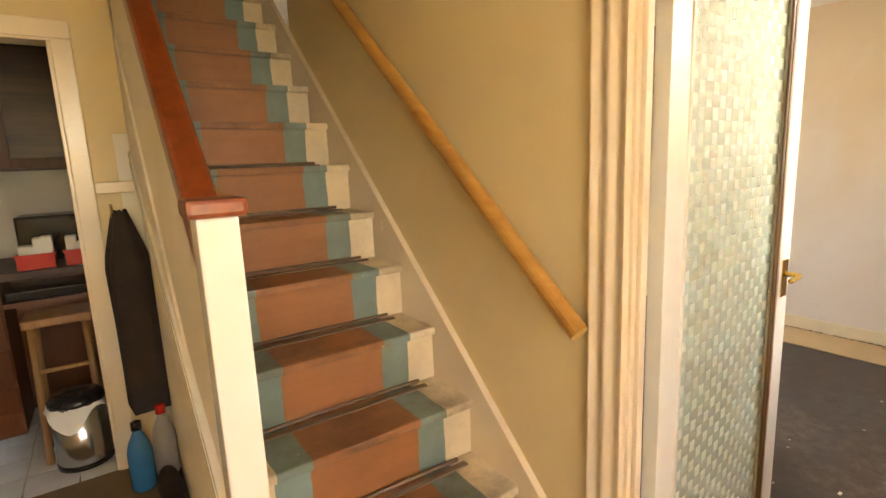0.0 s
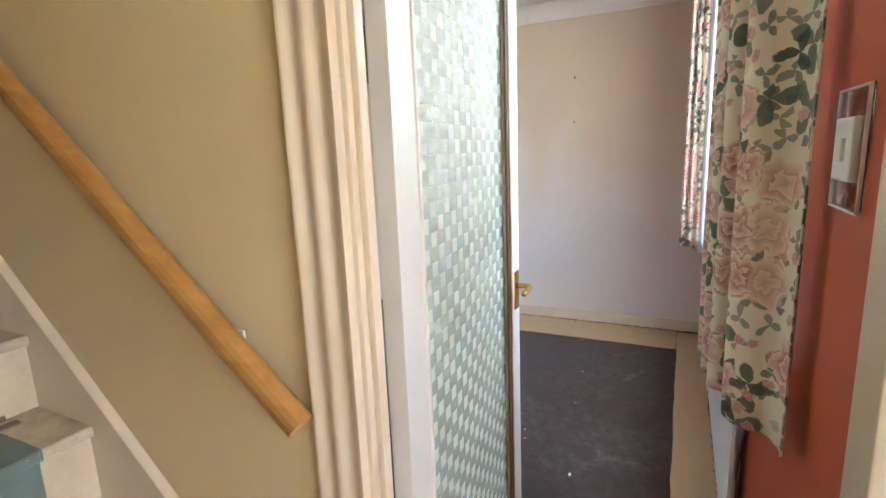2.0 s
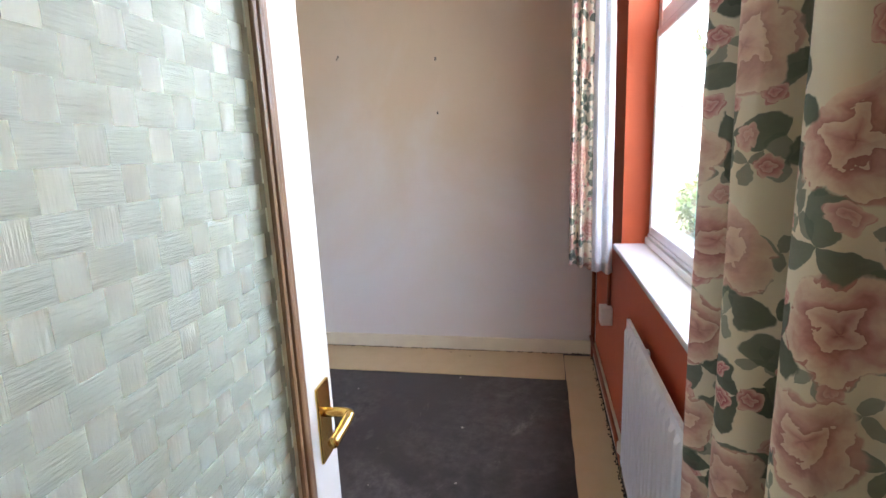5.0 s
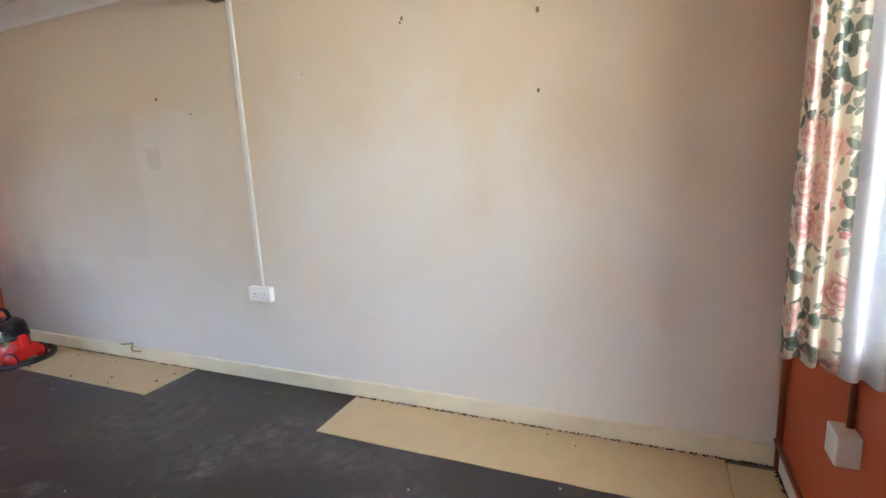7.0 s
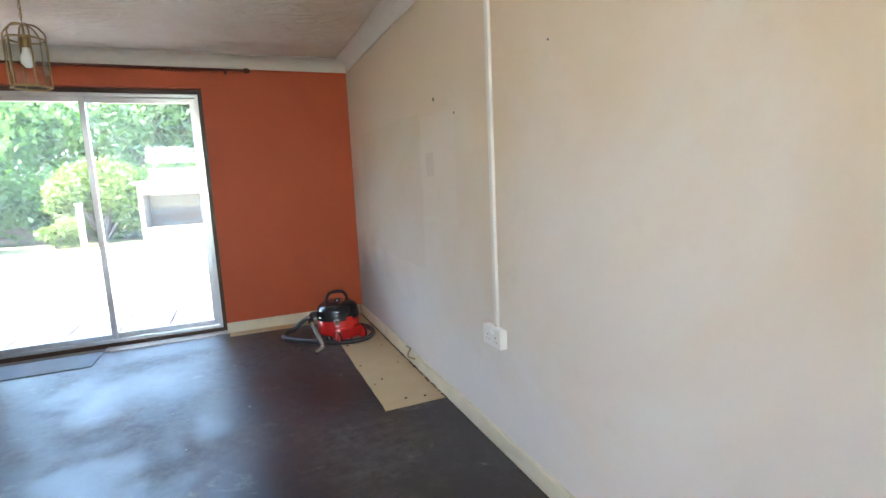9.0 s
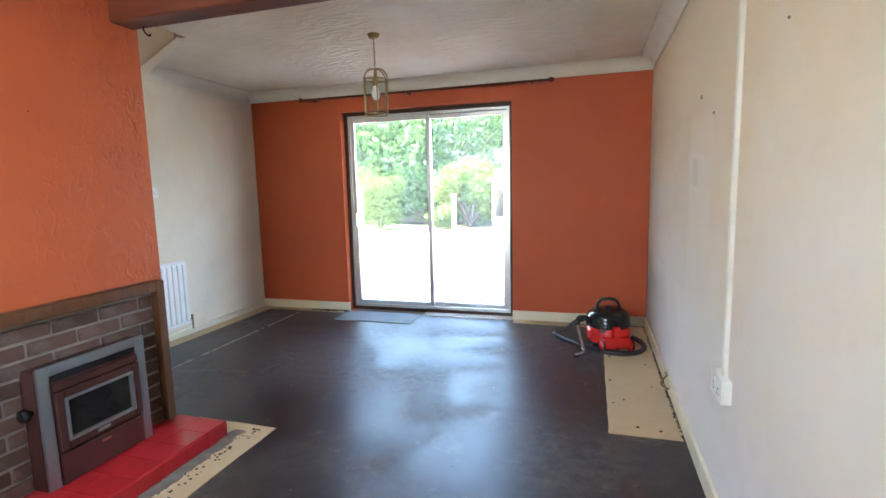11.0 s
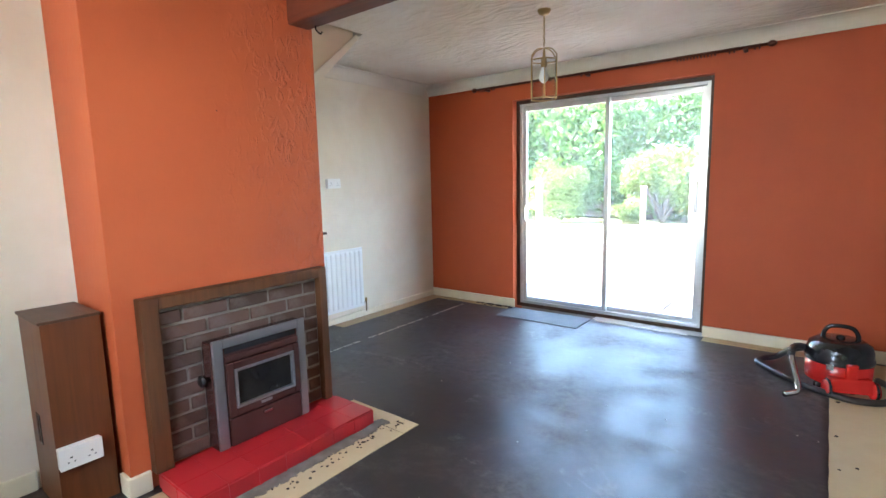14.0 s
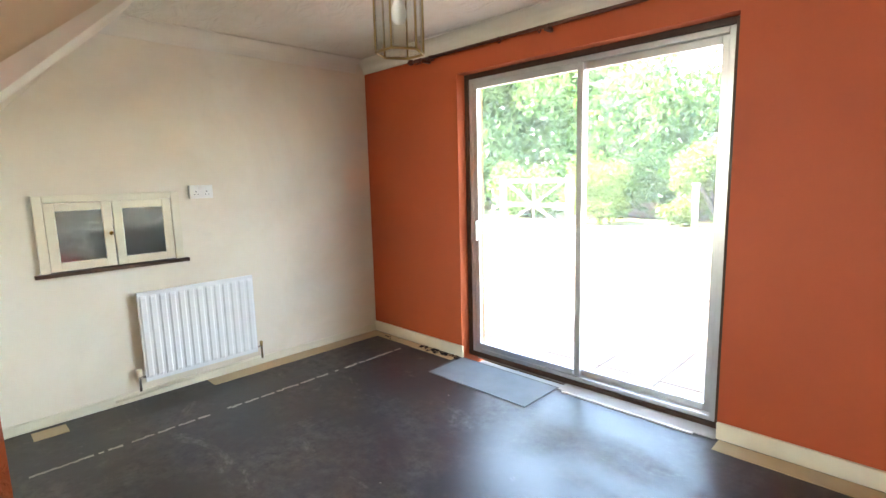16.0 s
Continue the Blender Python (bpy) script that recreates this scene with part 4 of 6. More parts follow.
# things in the passage
coat = tagged(empty("coat", (0.22, 2.55, 1.12)), "dark brown coat hanging on the passage wall", "coat")
bm = bmesh.new()
nu, nz = 24, 14
grid = []
for i in range(nz + 1):
    f = i / nz
    z = 1.17 - f * 0.88
    half = 0.025 + 0.05 * min(1, f * 4) + 0.02 * f - (0.02 if f > 0.97 else 0)
    row = []
    for j in range(nu):
        a = 2 * math.pi * j / nu
        fold = 1 + 0.16 * math.sin(5 * a + 2 * f)
        row.append(bm.verts.new((0.225 + 0.02 * f + half * fold * math.cos(a), 2.545 + 0.045 * fold * math.sin(a), z + 0.015 * math.sin(3 * a))))
    grid.append(row)
for a, b in zip(grid, grid[1:]):
    for j in range(nu):
        bm.faces.new((a[j], a[(j + 1) % nu], b[(j + 1) % nu], b[j]))
bm.faces.new(grid[0]), bm.faces.new(grid[-1][::-1])
bmesh.ops.recalc_face_normals(bm, faces=bm.faces)
adopt(coat, finish("cloth", bm, M["coat"], smooth=True), tube("hook", [(0.2, 2.6, 1.2), (0.2, 2.56, 1.19), (0.2, 2.55, 1.15)], 0.006, M["agedbrass"]))
structure(box("dado_ledge", (0.156, HE - 0.035, 1.25), (0.30, HE, 1.30), M["architrave"], bevel=0.006), "cream wooden ledge on the passage wall", "ledge")


def bottle(at, mat, capmat, h, r, label):
    b = tagged(empty("bottle", at), label, "bottle", "bottles by the stairs")
    adopt(b, lathe("body", [(r * 0.9, 0), (r, 0.01), (r, h * 0.55), (r * 0.8, h * 0.7), (r * 0.35, h * 0.86), (r * 0.35, h * 0.9)], mat, at=at),
          lathe("cap", [(r * 0.42, h * 0.89), (r * 0.42, h), (r * 0.3, h * 1.01)], capmat, at=at))


bottle((0.165, 2.40, 0), M["bluep"], M["black"], 0.30, 0.048, "blue plastic bottle with a dark cap on the carpet")
bottle((0.262, 2.46, 0), M["greyp"], M["red"], 0.32, 0.048, "grey plastic bottle with a red cap on the carpet")
shoe = tagged(empty("shoe", (0.26, 2.30, 0)), "dark shoe with a pale lining on the passage floor", "shoe")
bm = bmesh.new()
bmesh.ops.create_uvsphere(bm, u_segments=16, v_segments=10, radius=1, matrix=Matrix.Translation((0.25, 2.28, 0.035)) @ Matrix.Diagonal((0.045, 0.12, 0.045, 1)))
for v in bm.verts:
    v.co.z = max(v.co.z, 0.001)
    if v.co.y > 2.30 and v.co.z > 0.05:
        v.co.z += 0.015
adopt(shoe, finish("upper", bm, M["coat"], smooth=True))

# kitchen seen through the doorway
cab = tagged(empty("kitchen_unit", (-0.25, 3.35, 0)), "dark wooden kitchen unit with drawers", "cabinet")
parts = [box("worktop", (-0.42, 3.08, 0.855), (0.135, 3.75, 0.89), M["darkwood"], bevel=0.005), boxes("body", [((-0.40, 3.12, 0.08), (-0.28, 3.7, 0.855)), ((-0.28, 3.45, 0.08), (0.13, 3.7, 0.855))], M["veneer"], bevel=0.004)]
for z in (0.2, 0.38, 0.56, 0.72):
    parts.append(box("drawer", (-0.395, 3.105, z), (-0.285, 3.12, z + 0.14), M["veneer"], bevel=0.004))
adopt(cab, *parts)
wallcab = tagged(empty("wall_cabinet", (-0.1, 4.2, 1.4)), "dark red-brown wall cabinet with panelled doors", "cabinet")
parts = [box("body", (-0.75, 3.95, 1.38), (0.13, 4.3, 2.2), M["darkwood"], bevel=0.004)]
for x in (-0.74, -0.30):
    parts.append(bar_frame("door", x, x + 0.42, 1.39, 2.19, 3.93, 3.95, 0.06, M["oak"]))
adopt(wallcab, *parts)
stool = tagged(empty("stool", (-0.05, 2.98, 0)), "honey-coloured wooden stool beside the kitchen unit", "stool")
parts = [box("seat", (-0.20, 2.86, 0.66), (0.06, 3.1, 0.70), M["stool"], bevel=0.008)]
for x, y in ((-0.185, 2.88), (0.035, 2.88), (-0.185, 3.07), (0.035, 3.07)):
    parts.append(tube("leg", [(x, y, 0), (x * 0.92, 2.98 + (y - 2.98) * 0.85, 0.66)], 0.016, M["stool"], smooth_path=False))
for z in (0.25, 0.45):
    parts.append(tube("rung", [(-0.18, 2.885, z), (0.03, 2.885, z)], 0.010, M["stool"], smooth_path=False))
adopt(stool, *parts)
pbin = tagged(empty("pedal_bin", (-0.04, 2.80, 0)), "round stainless steel bin with a white liner hanging out", "bin")
BX, BY = -0.045, 2.82
parts = [lathe("body", [(0.108, 0.012), (0.11, 0.02), (0.11, 0.30)], M["steel"], at=(BX, BY, 0)), lathe("base", [(0.113, 0), (0.113, 0.022)], M["black"], at=(BX, BY, 0)), lathe("lid", [(0.112, 0.30), (0.113, 0.32), (0.09, 0.345), (0.02, 0.355)], M["black"], at=(BX, BY, 0))]
bm = bmesh.new()
loops = []
for f in range(4):
    loops.append([bm.verts.new((BX + (0.114 + 0.004 * f + 0.006 * math.sin(7 * a)) * math.cos(a), BY + (0.114 + 0.004 * f + 0.006 * math.sin(7 * a)) * math.sin(a), 0.305 - f * 0.022 * (1 + 0.8 * math.sin(3 * a + 1)))) for a in [2 * math.pi * j / 40 for j in range(40)]])
for a, b in zip(loops, loops[1:]):
    for j in range(40):
        bm.faces.new((a[j], a[(j + 1) % 40], b[(j + 1) % 40], b[j]))
parts.append(finish("liner", bm, M["paper"], smooth=True))
adopt(pbin, *parts)


def basket(at, w, d, h):
    b = tagged(empty("basket", at), "red plastic basket with papers and packets", "basket", "baskets on the worktop")
    x, y, z = at
    parts = [boxes("tub", [((x - w, y - d, z), (x + w, y + d, z + 0.008)), ((x - w, y - d, z), (x + w, y - d + 0.006, z + h)), ((x - w, y + d - 0.006, z), (x + w, y + d, z + h)), ((x - w, y - d, z), (x - w + 0.006, y + d, z + h)), ((x + w - 0.006, y - d, z), (x + w, y + d, z + h)), ((x - w - 0.006, y - d - 0.006, z + h - 0.012), (x + w + 0.006, y - d, z + h))], M["red"], bevel=0.001)]
    for k in range(4):
        px = x - w * 0.6 + k * w * 0.4
        p = box("packet", (px - 0.02, y - d * 0.6, z + 0.01), (px + 0.025, y + d * 0.6, z + h + random.uniform(0.02, 0.08)), M["paper"], bevel=0.006)
        parts.append(p)
    adopt(b, *parts)


basket((-0.13, 3.2, 0.89), 0.075, 0.07, 0.075)
basket((0.055, 3.2, 0.89), 0.07, 0.07, 0.08)
mw = tagged(empty("microwave", (-0.05, 3.5, 0.89)), "black microwave oven at the back of the worktop", "microwave")
adopt(mw, box("case", (-0.22, 3.42, 0.892), (0.13, 3.72, 1.13), M["black"], bevel=0.01), box("door", (-0.21, 3.405, 0.91), (0.06, 3.42, 1.12), M["blackglass"], bevel=0.004))
tray = tagged(empty("shelf_tray", (-0.08, 3.3, 0.72)), "black tray on a shelf under the worktop", "tray")
adopt(tray, box("tray", (-0.27, 3.14, 0.74), (0.12, 3.44, 0.79), M["black"], bevel=0.01), box("shelf", (-0.28, 3.13, 0.715), (0.13, 3.45, 0.739), M["veneer"]))

# ---- chimney breast, fireplace ----
fire = tagged(empty("fireplace", (1.62, 2.2, 0)), "brown brick fireplace in a stained oak frame", "fireplace")
FY0, FY1, FZ = 1.74, 2.70, 0.852
HT = 0.082
fparts = [boxes("surround", [((1.586, FY0, HT - 0.001), (1.645, FY0 + 0.075, FZ)), ((1.586, FY1 - 0.05, HT - 0.001), (1.645, FY1, FZ)), ((1.586, FY0 + 0.075, FZ - 0.055), (1.645, FY1 - 0.05, FZ))], M["oak"], bevel=0.005)]
fparts.append(box("mortar_bed", (1.586, FY0 + 0.075, HT), (1.6045, FY1 - 0.05, FZ - 0.055), M["joint"]))
adopt(fire, *fparts)

stove = tagged(empty("stove", (1.7, 2.3, HT)), "brown enamel solid-fuel stove with a grey frame and glass door", "stove")
SY0, SY1, SZ1 = 1.995, 2.495, 0.614
xf = 1.70
sparts = [box("casing", (1.592, SY0 + 0.0, HT), (xf - 0.012, SY1 - 0.0, SZ1 - 0.012), M["iron"], bevel=0.008)]
sparts.append(boxes("front_frame", [((xf - 0.014, SY0, HT + 0.002), (xf, SY0 + 0.05, SZ1)), ((xf - 0.014, SY1 - 0.045, HT + 0.002), (xf, SY1, SZ1)), ((xf - 0.014, SY0 + 0.05, SZ1 - 0.045), (xf, SY1 - 0.045, SZ1))], M["irongrey"], bevel=0.005))
sparts.append(box("air_slot", (xf - 0.014, SY0 + 0.06, SZ1 - 0.075), (xf - 0.008, SY1 - 0.055, SZ1 - 0.048), M["black"]))
sparts.append(box("air_bar", (xf - 0.014, SY0 + 0.052, SZ1 - 0.115), (xf + 0.004, SY1 - 0.047, SZ1 - 0.085), M["iron"], bevel=0.006))
sparts.append(bar_frame("fire_door", SY0 + 0.055, SY1 - 0.05, 0.235, SZ1 - 0.12, -xf - 0.012, -xf + 0.014, 0.036, M["iron"], bevel=0.006))
sparts.append(bar_frame("glass_rim", SY0 + 0.090, SY1 - 0.085, 0.268, SZ1 - 0.153, -xf - 0.016, -xf + 0.010, 0.014, M["irongrey"], bevel=0.003))
for p in sparts[-2:]:
    p.data.transform(Matrix.Rotation(radians(90), 4, "Z"))
sparts.append(box("glass", (xf - 0.006, SY0 + 0.08, 0.26), (xf - 0.002, SY1 - 0.075, SZ1 - 0.145), M["blackglass"]))
sparts.append(box("ash_drawer", (xf - 0.014, SY0 + 0.056, HT + 0.006), (xf + 0.006, SY1 - 0.05, 0.222), M["iron"], bevel=0.006))
sparts.append(box("drawer_catch", (xf + 0.004, 2.22, 0.19), (xf + 0.014, 2.27, 0.205), M["steel"], bevel=0.003))
sparts.append(box("name_plate", (xf + 0.011, 2.21, 0.248), (xf + 0.014, 2.27, 0.262), M["irongrey"]))
kn = lathe("control_knob", [(0.012, 0), (0.012, 0.018), (0.026, 0.02), (0.028, 0.04), (0.018, 0.046)], M["black"], seg=18)
kn.data.transform(Matrix.Translation((1.65, SY0, 0.43)) @ Matrix.Rotation(radians(90), 4, "X"))
sparts.append(kn)
adopt(stove, *sparts)

hearth = tagged(empty("hearth", (1.8, 2.2, 0)), "raised hearth of glossy red-painted tiles", "hearth")
HX1, HY0, HY1 = 1.955, 1.755, 2.72
adopt(hearth, box("core", (1.606, HY0 + 0.004, 0.002), (HX1 - 0.006, HY1 - 0.004, HT - 0.004), M["redtile"]))

meter = tagged(empty("boxed_cabinet", (1.35, 1.52, 0)), "narrow brown veneered boxing cabinet beside the chimney breast", "cabinet")
CX, CY0, CY1, CZ = 1.505, 1.44, 1.640, 0.81
mparts = [box("body", (XW + 0.024, CY0, 0.0), (CX, CY1, CZ - 0.012), M["veneer"], bevel=0.003), box("top", (XW + 0.022, CY0 - 0.008, CZ - 0.012), (CX + 0.008, CY1 + 0.002, CZ), M["darkwood"], bevel=0.002)]
mparts.append(box("vent_hole", (1.275, CY0 - 0.003, 0.255), (1.325, CY0 + 0.001, 0.385), M["black"]))
mparts.append(boxes("vent_bars", [((1.285, CY0 - 0.005, 0.262), (1.292, CY0 - 0.002, 0.378)), ((1.30, CY0 - 0.005, 0.262), (1.305, CY0 - 0.002, 0.378))], M["darkwood"]))
adopt(meter, *mparts)


def socket(at, axis, w=0.147, h=0.087, depth=0.03, outlets=2, label="white double plug socket on the wall"):
    """A surface socket; axis: the way it faces, as a unit vector in the plane."""
    s = tagged(empty("plug_socket", at), label, "plug socket")
    ang = math.atan2(axis[1], axis[0])
    m = Matrix.Translation(at) @ Matrix.Rotation(ang, 4, "Z")
    parts = [box("back_box", (0, -w / 2, -h / 2), (depth, w / 2, h / 2), M["plastic"], bevel=0.004)]
    parts.append(box("face_plate", (depth, -w / 2 - 0.001, -h / 2 - 0.001), (depth + 0.007, w / 2 + 0.001, h / 2 + 0.001), M["plastic"], bevel=0.003))
    for k in range(outlets):
        c = (k - (outlets - 1) / 2) * 0.07
        parts.append(boxes("pin_holes", [((depth + 0.006, c - 0.004, 0.0), (depth + 0.0078, c + 0.004, 0.006)), ((depth + 0.006, c - 0.014, -0.018), (depth + 0.0078, c - 0.008, -0.014)), ((depth + 0.006, c + 0.008, -0.018), (depth + 0.0078, c + 0.014, -0.014))], M["black"]))
        parts.append(box("switch", (depth + 0.006, c * 0.35 - 0.006, 0.014), (depth + 0.011, c * 0.35 + 0.006, 0.032), M["plastic"], bevel=0.002))
    for p in parts:
        p.data.transform(m)
    adopt(s, *parts)
    return s


socket((CX, 1.513, 0.252), (1, 0), label="white double plug socket on the boxed cabinet")
socket((XE, 2.62, 0.549), (-1, 0), 0.155, 0.085, label="white double plug socket below the cable trunking")
socket((XA, 3.925, 1.318), (1, 0), label="white double plug socket on the alcove wall")
structure(box("cable_trunking", (XE - 0.016, 2.607, 0.59), (XE, 2.633, ZC - 0.1), M["trunking"], bevel=0.003), "white plastic cable trunking up the wall", "trunking")
fused = tagged(empty("fused_spur", (3.62, YS, 0.53)), "white fused switch box under the window curtain", "switch box")
adopt(fused, box("box", (3.60, YS, 0.45), (3.685, YS + 0.055, 0.535), M["plastic"], bevel=0.005))
tagged(tube("conduit", [(3.66, YS + 0.012, 0.535), (3.66, YS + 0.012, 0.80)], 0.009, M["copper"], smooth_path=False), "painted conduit above the switch box", "conduit")

sw = tagged(empty("light_switch", (1.235, YS, 1.32)), "white light switch in a clear plastic surround", "light switch")
sparts = [box("plate", (1.315, YS + 0.001, 1.275), (1.401, YS + 0.012, 1.361), M["plastic"], bevel=0.004), box("rocker", (1.342, YS + 0.011, 1.302), (1.374, YS + 0.017, 1.334), M["plastic"], bevel=0.003)]
sparts.append(box("finger_plate", (1.285, YS + 0.0005, 1.235), (1.418, YS + 0.003, 1.40), M["shade_glass"], bevel=0.001))
sparts.append(bar_frame("clear_rim", 1.285, 1.418, 1.235, 1.40, YS + 0.003, YS + 0.008, 0.003, M["plastic"], bevel=0.002))
adopt(sw, *sparts)


def radiator(at, length, height, axis, flutes, label):
    """A pressed steel panel; axis 0: along x against the front wall, 1: along y against the alcove wall."""
    r = tagged(empty("radiator", at), label, "radiator")
    bm = bmesh.new()
    prof = []
    p = length / flutes
    for k in range(flutes):
        u = k * p
        prof += [(u + 0.12 * p, 0.0), (u + 0.28 * p, 0.008), (u + 0.72 * p, 0.008), (u + 0.88 * p, 0.0)]
    rows = [(0.0, 0.0), (0.022, 0.0), (0.04, 1.0), (height - 0.04, 1.0), (height - 0.022, 0.0), (height, 0.0)]
    us = [0.0] + [u for u, _ in prof] + [length]
    ds = [0.0] + [d for _, d in prof] + [0.0]
    g = [[bm.verts.new((u, -(0.045 + d * f), z)) for u, d in zip(us, ds)] for z, f in rows]
    for a, b in zip(g, g[1:]):
        for k in range(len(us) - 1):
            bm.faces.new((a[k], a[k + 1], b[k + 1], b[k]))
    back = [[bm.verts.new((u, -0.033, z)) for u in (0, length)] for z in (0, height)]
    bm.faces.new((back[0][1], back[0][0], back[1][0], back[1][1]))
    bm.faces.new([*g[-1], back[1][1], back[1][0]])
    bm.faces.new([*reversed(g[0]), back[0][0], back[0][1]])
    bm.faces.new([g[k][0] for k in range(len(rows))] + [back[1][0], back[0][0]])
    bm.faces.new([g[k][-1] for k in reversed(range(len(rows)))] + [back[0][1], back[1][1]])
    bmesh.ops.recalc_face_normals(bm, faces=bm.faces)
    parts = [finish("panel", bm, M["rad"])]
    for f in (0.15, 0.82):
        parts.append(box("wall_bracket", (length * f, -0.034, 0.05), (length * f + 0.03, 0, height - 0.05), M["rad"]))
    parts.append(tube("valve_tail", [(-0.0, -0.04, 0.035), (-0.035, -0.04, 0.035), (-0.035, -0.04, -0.05)], 0.009, M["steel"], smooth_path=False))
    parts.append(lathe("valve_head", [(0.012, 0), (0.019, 0.01), (0.019, 0.045), (0.012, 0.05)], M["skirting"], at=(-0.035, -0.04, 0.045), seg=14))
    parts.append(tube("valve_tail", [(length, -0.04, 0.035), (length + 0.03, -0.04, 0.035), (length + 0.03, -0.04, -0.06)], 0.008, M["steel"], smooth_path=False))
    parts.append(lathe("lock_shield", [(0.010, 0), (0.012, 0.03), (0.006, 0.035)], M["agedbrass"], at=(length + 0.03, -0.04, 0.04), seg=12))
    m = Matrix.Translation(at) @ Matrix.Rotation(radians(90 if axis == 1 else 180), 4, "Z")
    for q in parts:
        q.data.transform(m)
    adopt(r, *parts)
    return r


radiator((XA, 3.475, 0.115), 0.745, 0.585, 1, 13, "white pressed steel panel radiator under the serving hatch")
radiator((2.955, YS, 0.13), 0.93, 0.585, 0, 20, "white pressed steel panel radiator under the window")
tagged(tube("radiator_pipe", [(XA + 0.03, 3.30, 0.035), (XA + 0.03, 4.25, 0.07)], 0.009, M["skirting"], smooth_path=False), "cream painted heating pipe along the wall", "pipe")
tagged(tube("heating_pipe", [(4.26, YS + 0.035, 0.14), (3.2, YS + 0.035, 0.13), (2.99, YS + 0.035, 0.10)], 0.009, M["copper"], smooth_path=False), "copper heating pipe above the skirting", "pipe")
tagged(tube("heating_pipe", [(4.28, YS + 0.02, 0.0), (4.28, YS + 0.02, 1.0), (4.28, YS + 0.02, ZC - 0.02)], 0.012, M["copper"], smooth_path=False), "painted heating pipe rising in the corner", "pipe")
tagged(tube("cable", [(1.93, YS + 0.02, 0.62), (1.88, YS + 0.04, 0.5), (1.95, YS + 0.03, 0.36), (2.0, YS + 0.03, 0.2)], 0.004, M["rubber"]), "dark cable hanging beside the radiator", "cable")

# ---- curtains ----


def curtain(name, path, z0, z1, mat, label, hem=0.0, flare=0.0):
    """Hanging cloth along a folded plan line; path: points (x, y)."""
    bm = bmesh.new()
    uvl = bm.loops.layers.uv.new("UVMap")
    nz = 22
    pts = [Vector((*p, 0)) for p in path]
    fine = []
    for k in range(len(pts) - 1):
        p0, p1, p2, p3 = pts[max(k - 1, 0)], pts[k], pts[k + 1], pts[min(k + 2, len(pts) - 1)]
        for j in range(5):
            t = j / 5
            fine.append(0.5 * ((2 * p1) + (p2 - p0) * t + (2 * p0 - 5 * p1 + 4 * p2 - p3) * t * t + (3 * p1 - p0 - 3 * p2 + p3) * t ** 3))
    fine.append(pts[-1])
    run = [0]
    for a, b in zip(fine, fine[1:]):
        run.append(run[-1] + (b - a).length)
    mid = sum((p for p in fine), Vector()) / len(fine)
    rows = []
    for i in range(nz + 1):
        f = i / nz
        z = z0 + (z1 - z0) * f
        spread = 1 + flare * (1 - f)
        row = []
        for k, p in enumerate(fine):
            q = mid + (p - mid) * spread
            wob = 0.006 * noise.noise(Vector((k * 0.35, f * 2.2, 3.1)))
            zz = z + (hem * noise.noise(Vector((k * 0.11, 0, 7))) * (1 - f))
            row.append((bm.verts.new((q.x + wob, q.y + wob * 0.6, zz)), run[k], zz))
        rows.append(row)
    for a, b in zip(rows, rows[1:]):
        for k in range(len(fine) - 1):
            quad = (a[k], a[k + 1], b[k + 1], b[k])
            fc = bm.faces.new([v[0] for v in quad])
            for l, v in zip(fc.loops, quad):
                l[uvl].uv = (v[1], v[2])
    ob = finish(name, bm, mat, smooth=True)
    s = ob.modifiers.new("thick", "SOLIDIFY")
    s.thickness, s.offset = 0.003, 0
    return tagged(ob, label, "curtain")


near = curtain("curtain", [(1.43, 0.082), (1.465, 0.080), (1.50, 0.10), (1.515, 0.14), (1.55, 0.165), (1.59, 0.15), (1.60, 0.11), (1.63, 0.10), (1.655, 0.13), (1.66, 0.175), (1.69, 0.185), (1.715, 0.16), (1.72, 0.12), (1.745, 0.11), (1.765, 0.14), (1.77, 0.185), (1.795, 0.195), (1.815, 0.165), (1.82, 0.13), (1.84, 0.13), (1.85, 0.17), (1.87, 0.20), (1.89, 0.185)], 0.80, 2.24, M["floral"], "cream cotton curtain printed with pink peonies and leaves", 0.03)
far = curtain("curtain", [(3.46, 0.165), (3.445, 0.185), (3.475, 0.20), (3.455, 0.215), (3.49, 0.225), (3.47, 0.245), (3.51, 0.25), (3.54, 0.235), (3.53, 0.21), (3.57, 0.20), (3.60, 0.22)], 0.775, 2.24, M["floral"], "cream floral cotton curtain gathered at the window end", 0.02, 0.25)
lin = curtain("curtain_lining", [(3.405, 0.095), (3.40, 0.115), (3.425, 0.13), (3.41, 0.15), (3.44, 0.165), (3.46, 0.168)], 0.765, 2.22, M["lining"], "pale blue-white curtain lining turned to the window", 0.02, 0.2)
crail = tagged(empty("curtain_rail", (2.4, 0.13, 2.25)), "white curtain rail above the window", "curtain rail")
adopt(crail, box("track", (1.38, 0.115, 2.235), (3.66, 0.145, 2.26), M["plastic"], bevel=0.003), *[box("bracket", (x, YS, 2.24), (x + 0.02, 0.12, 2.255), M["plastic"]) for x in (1.5, 2.5, 3.5)])

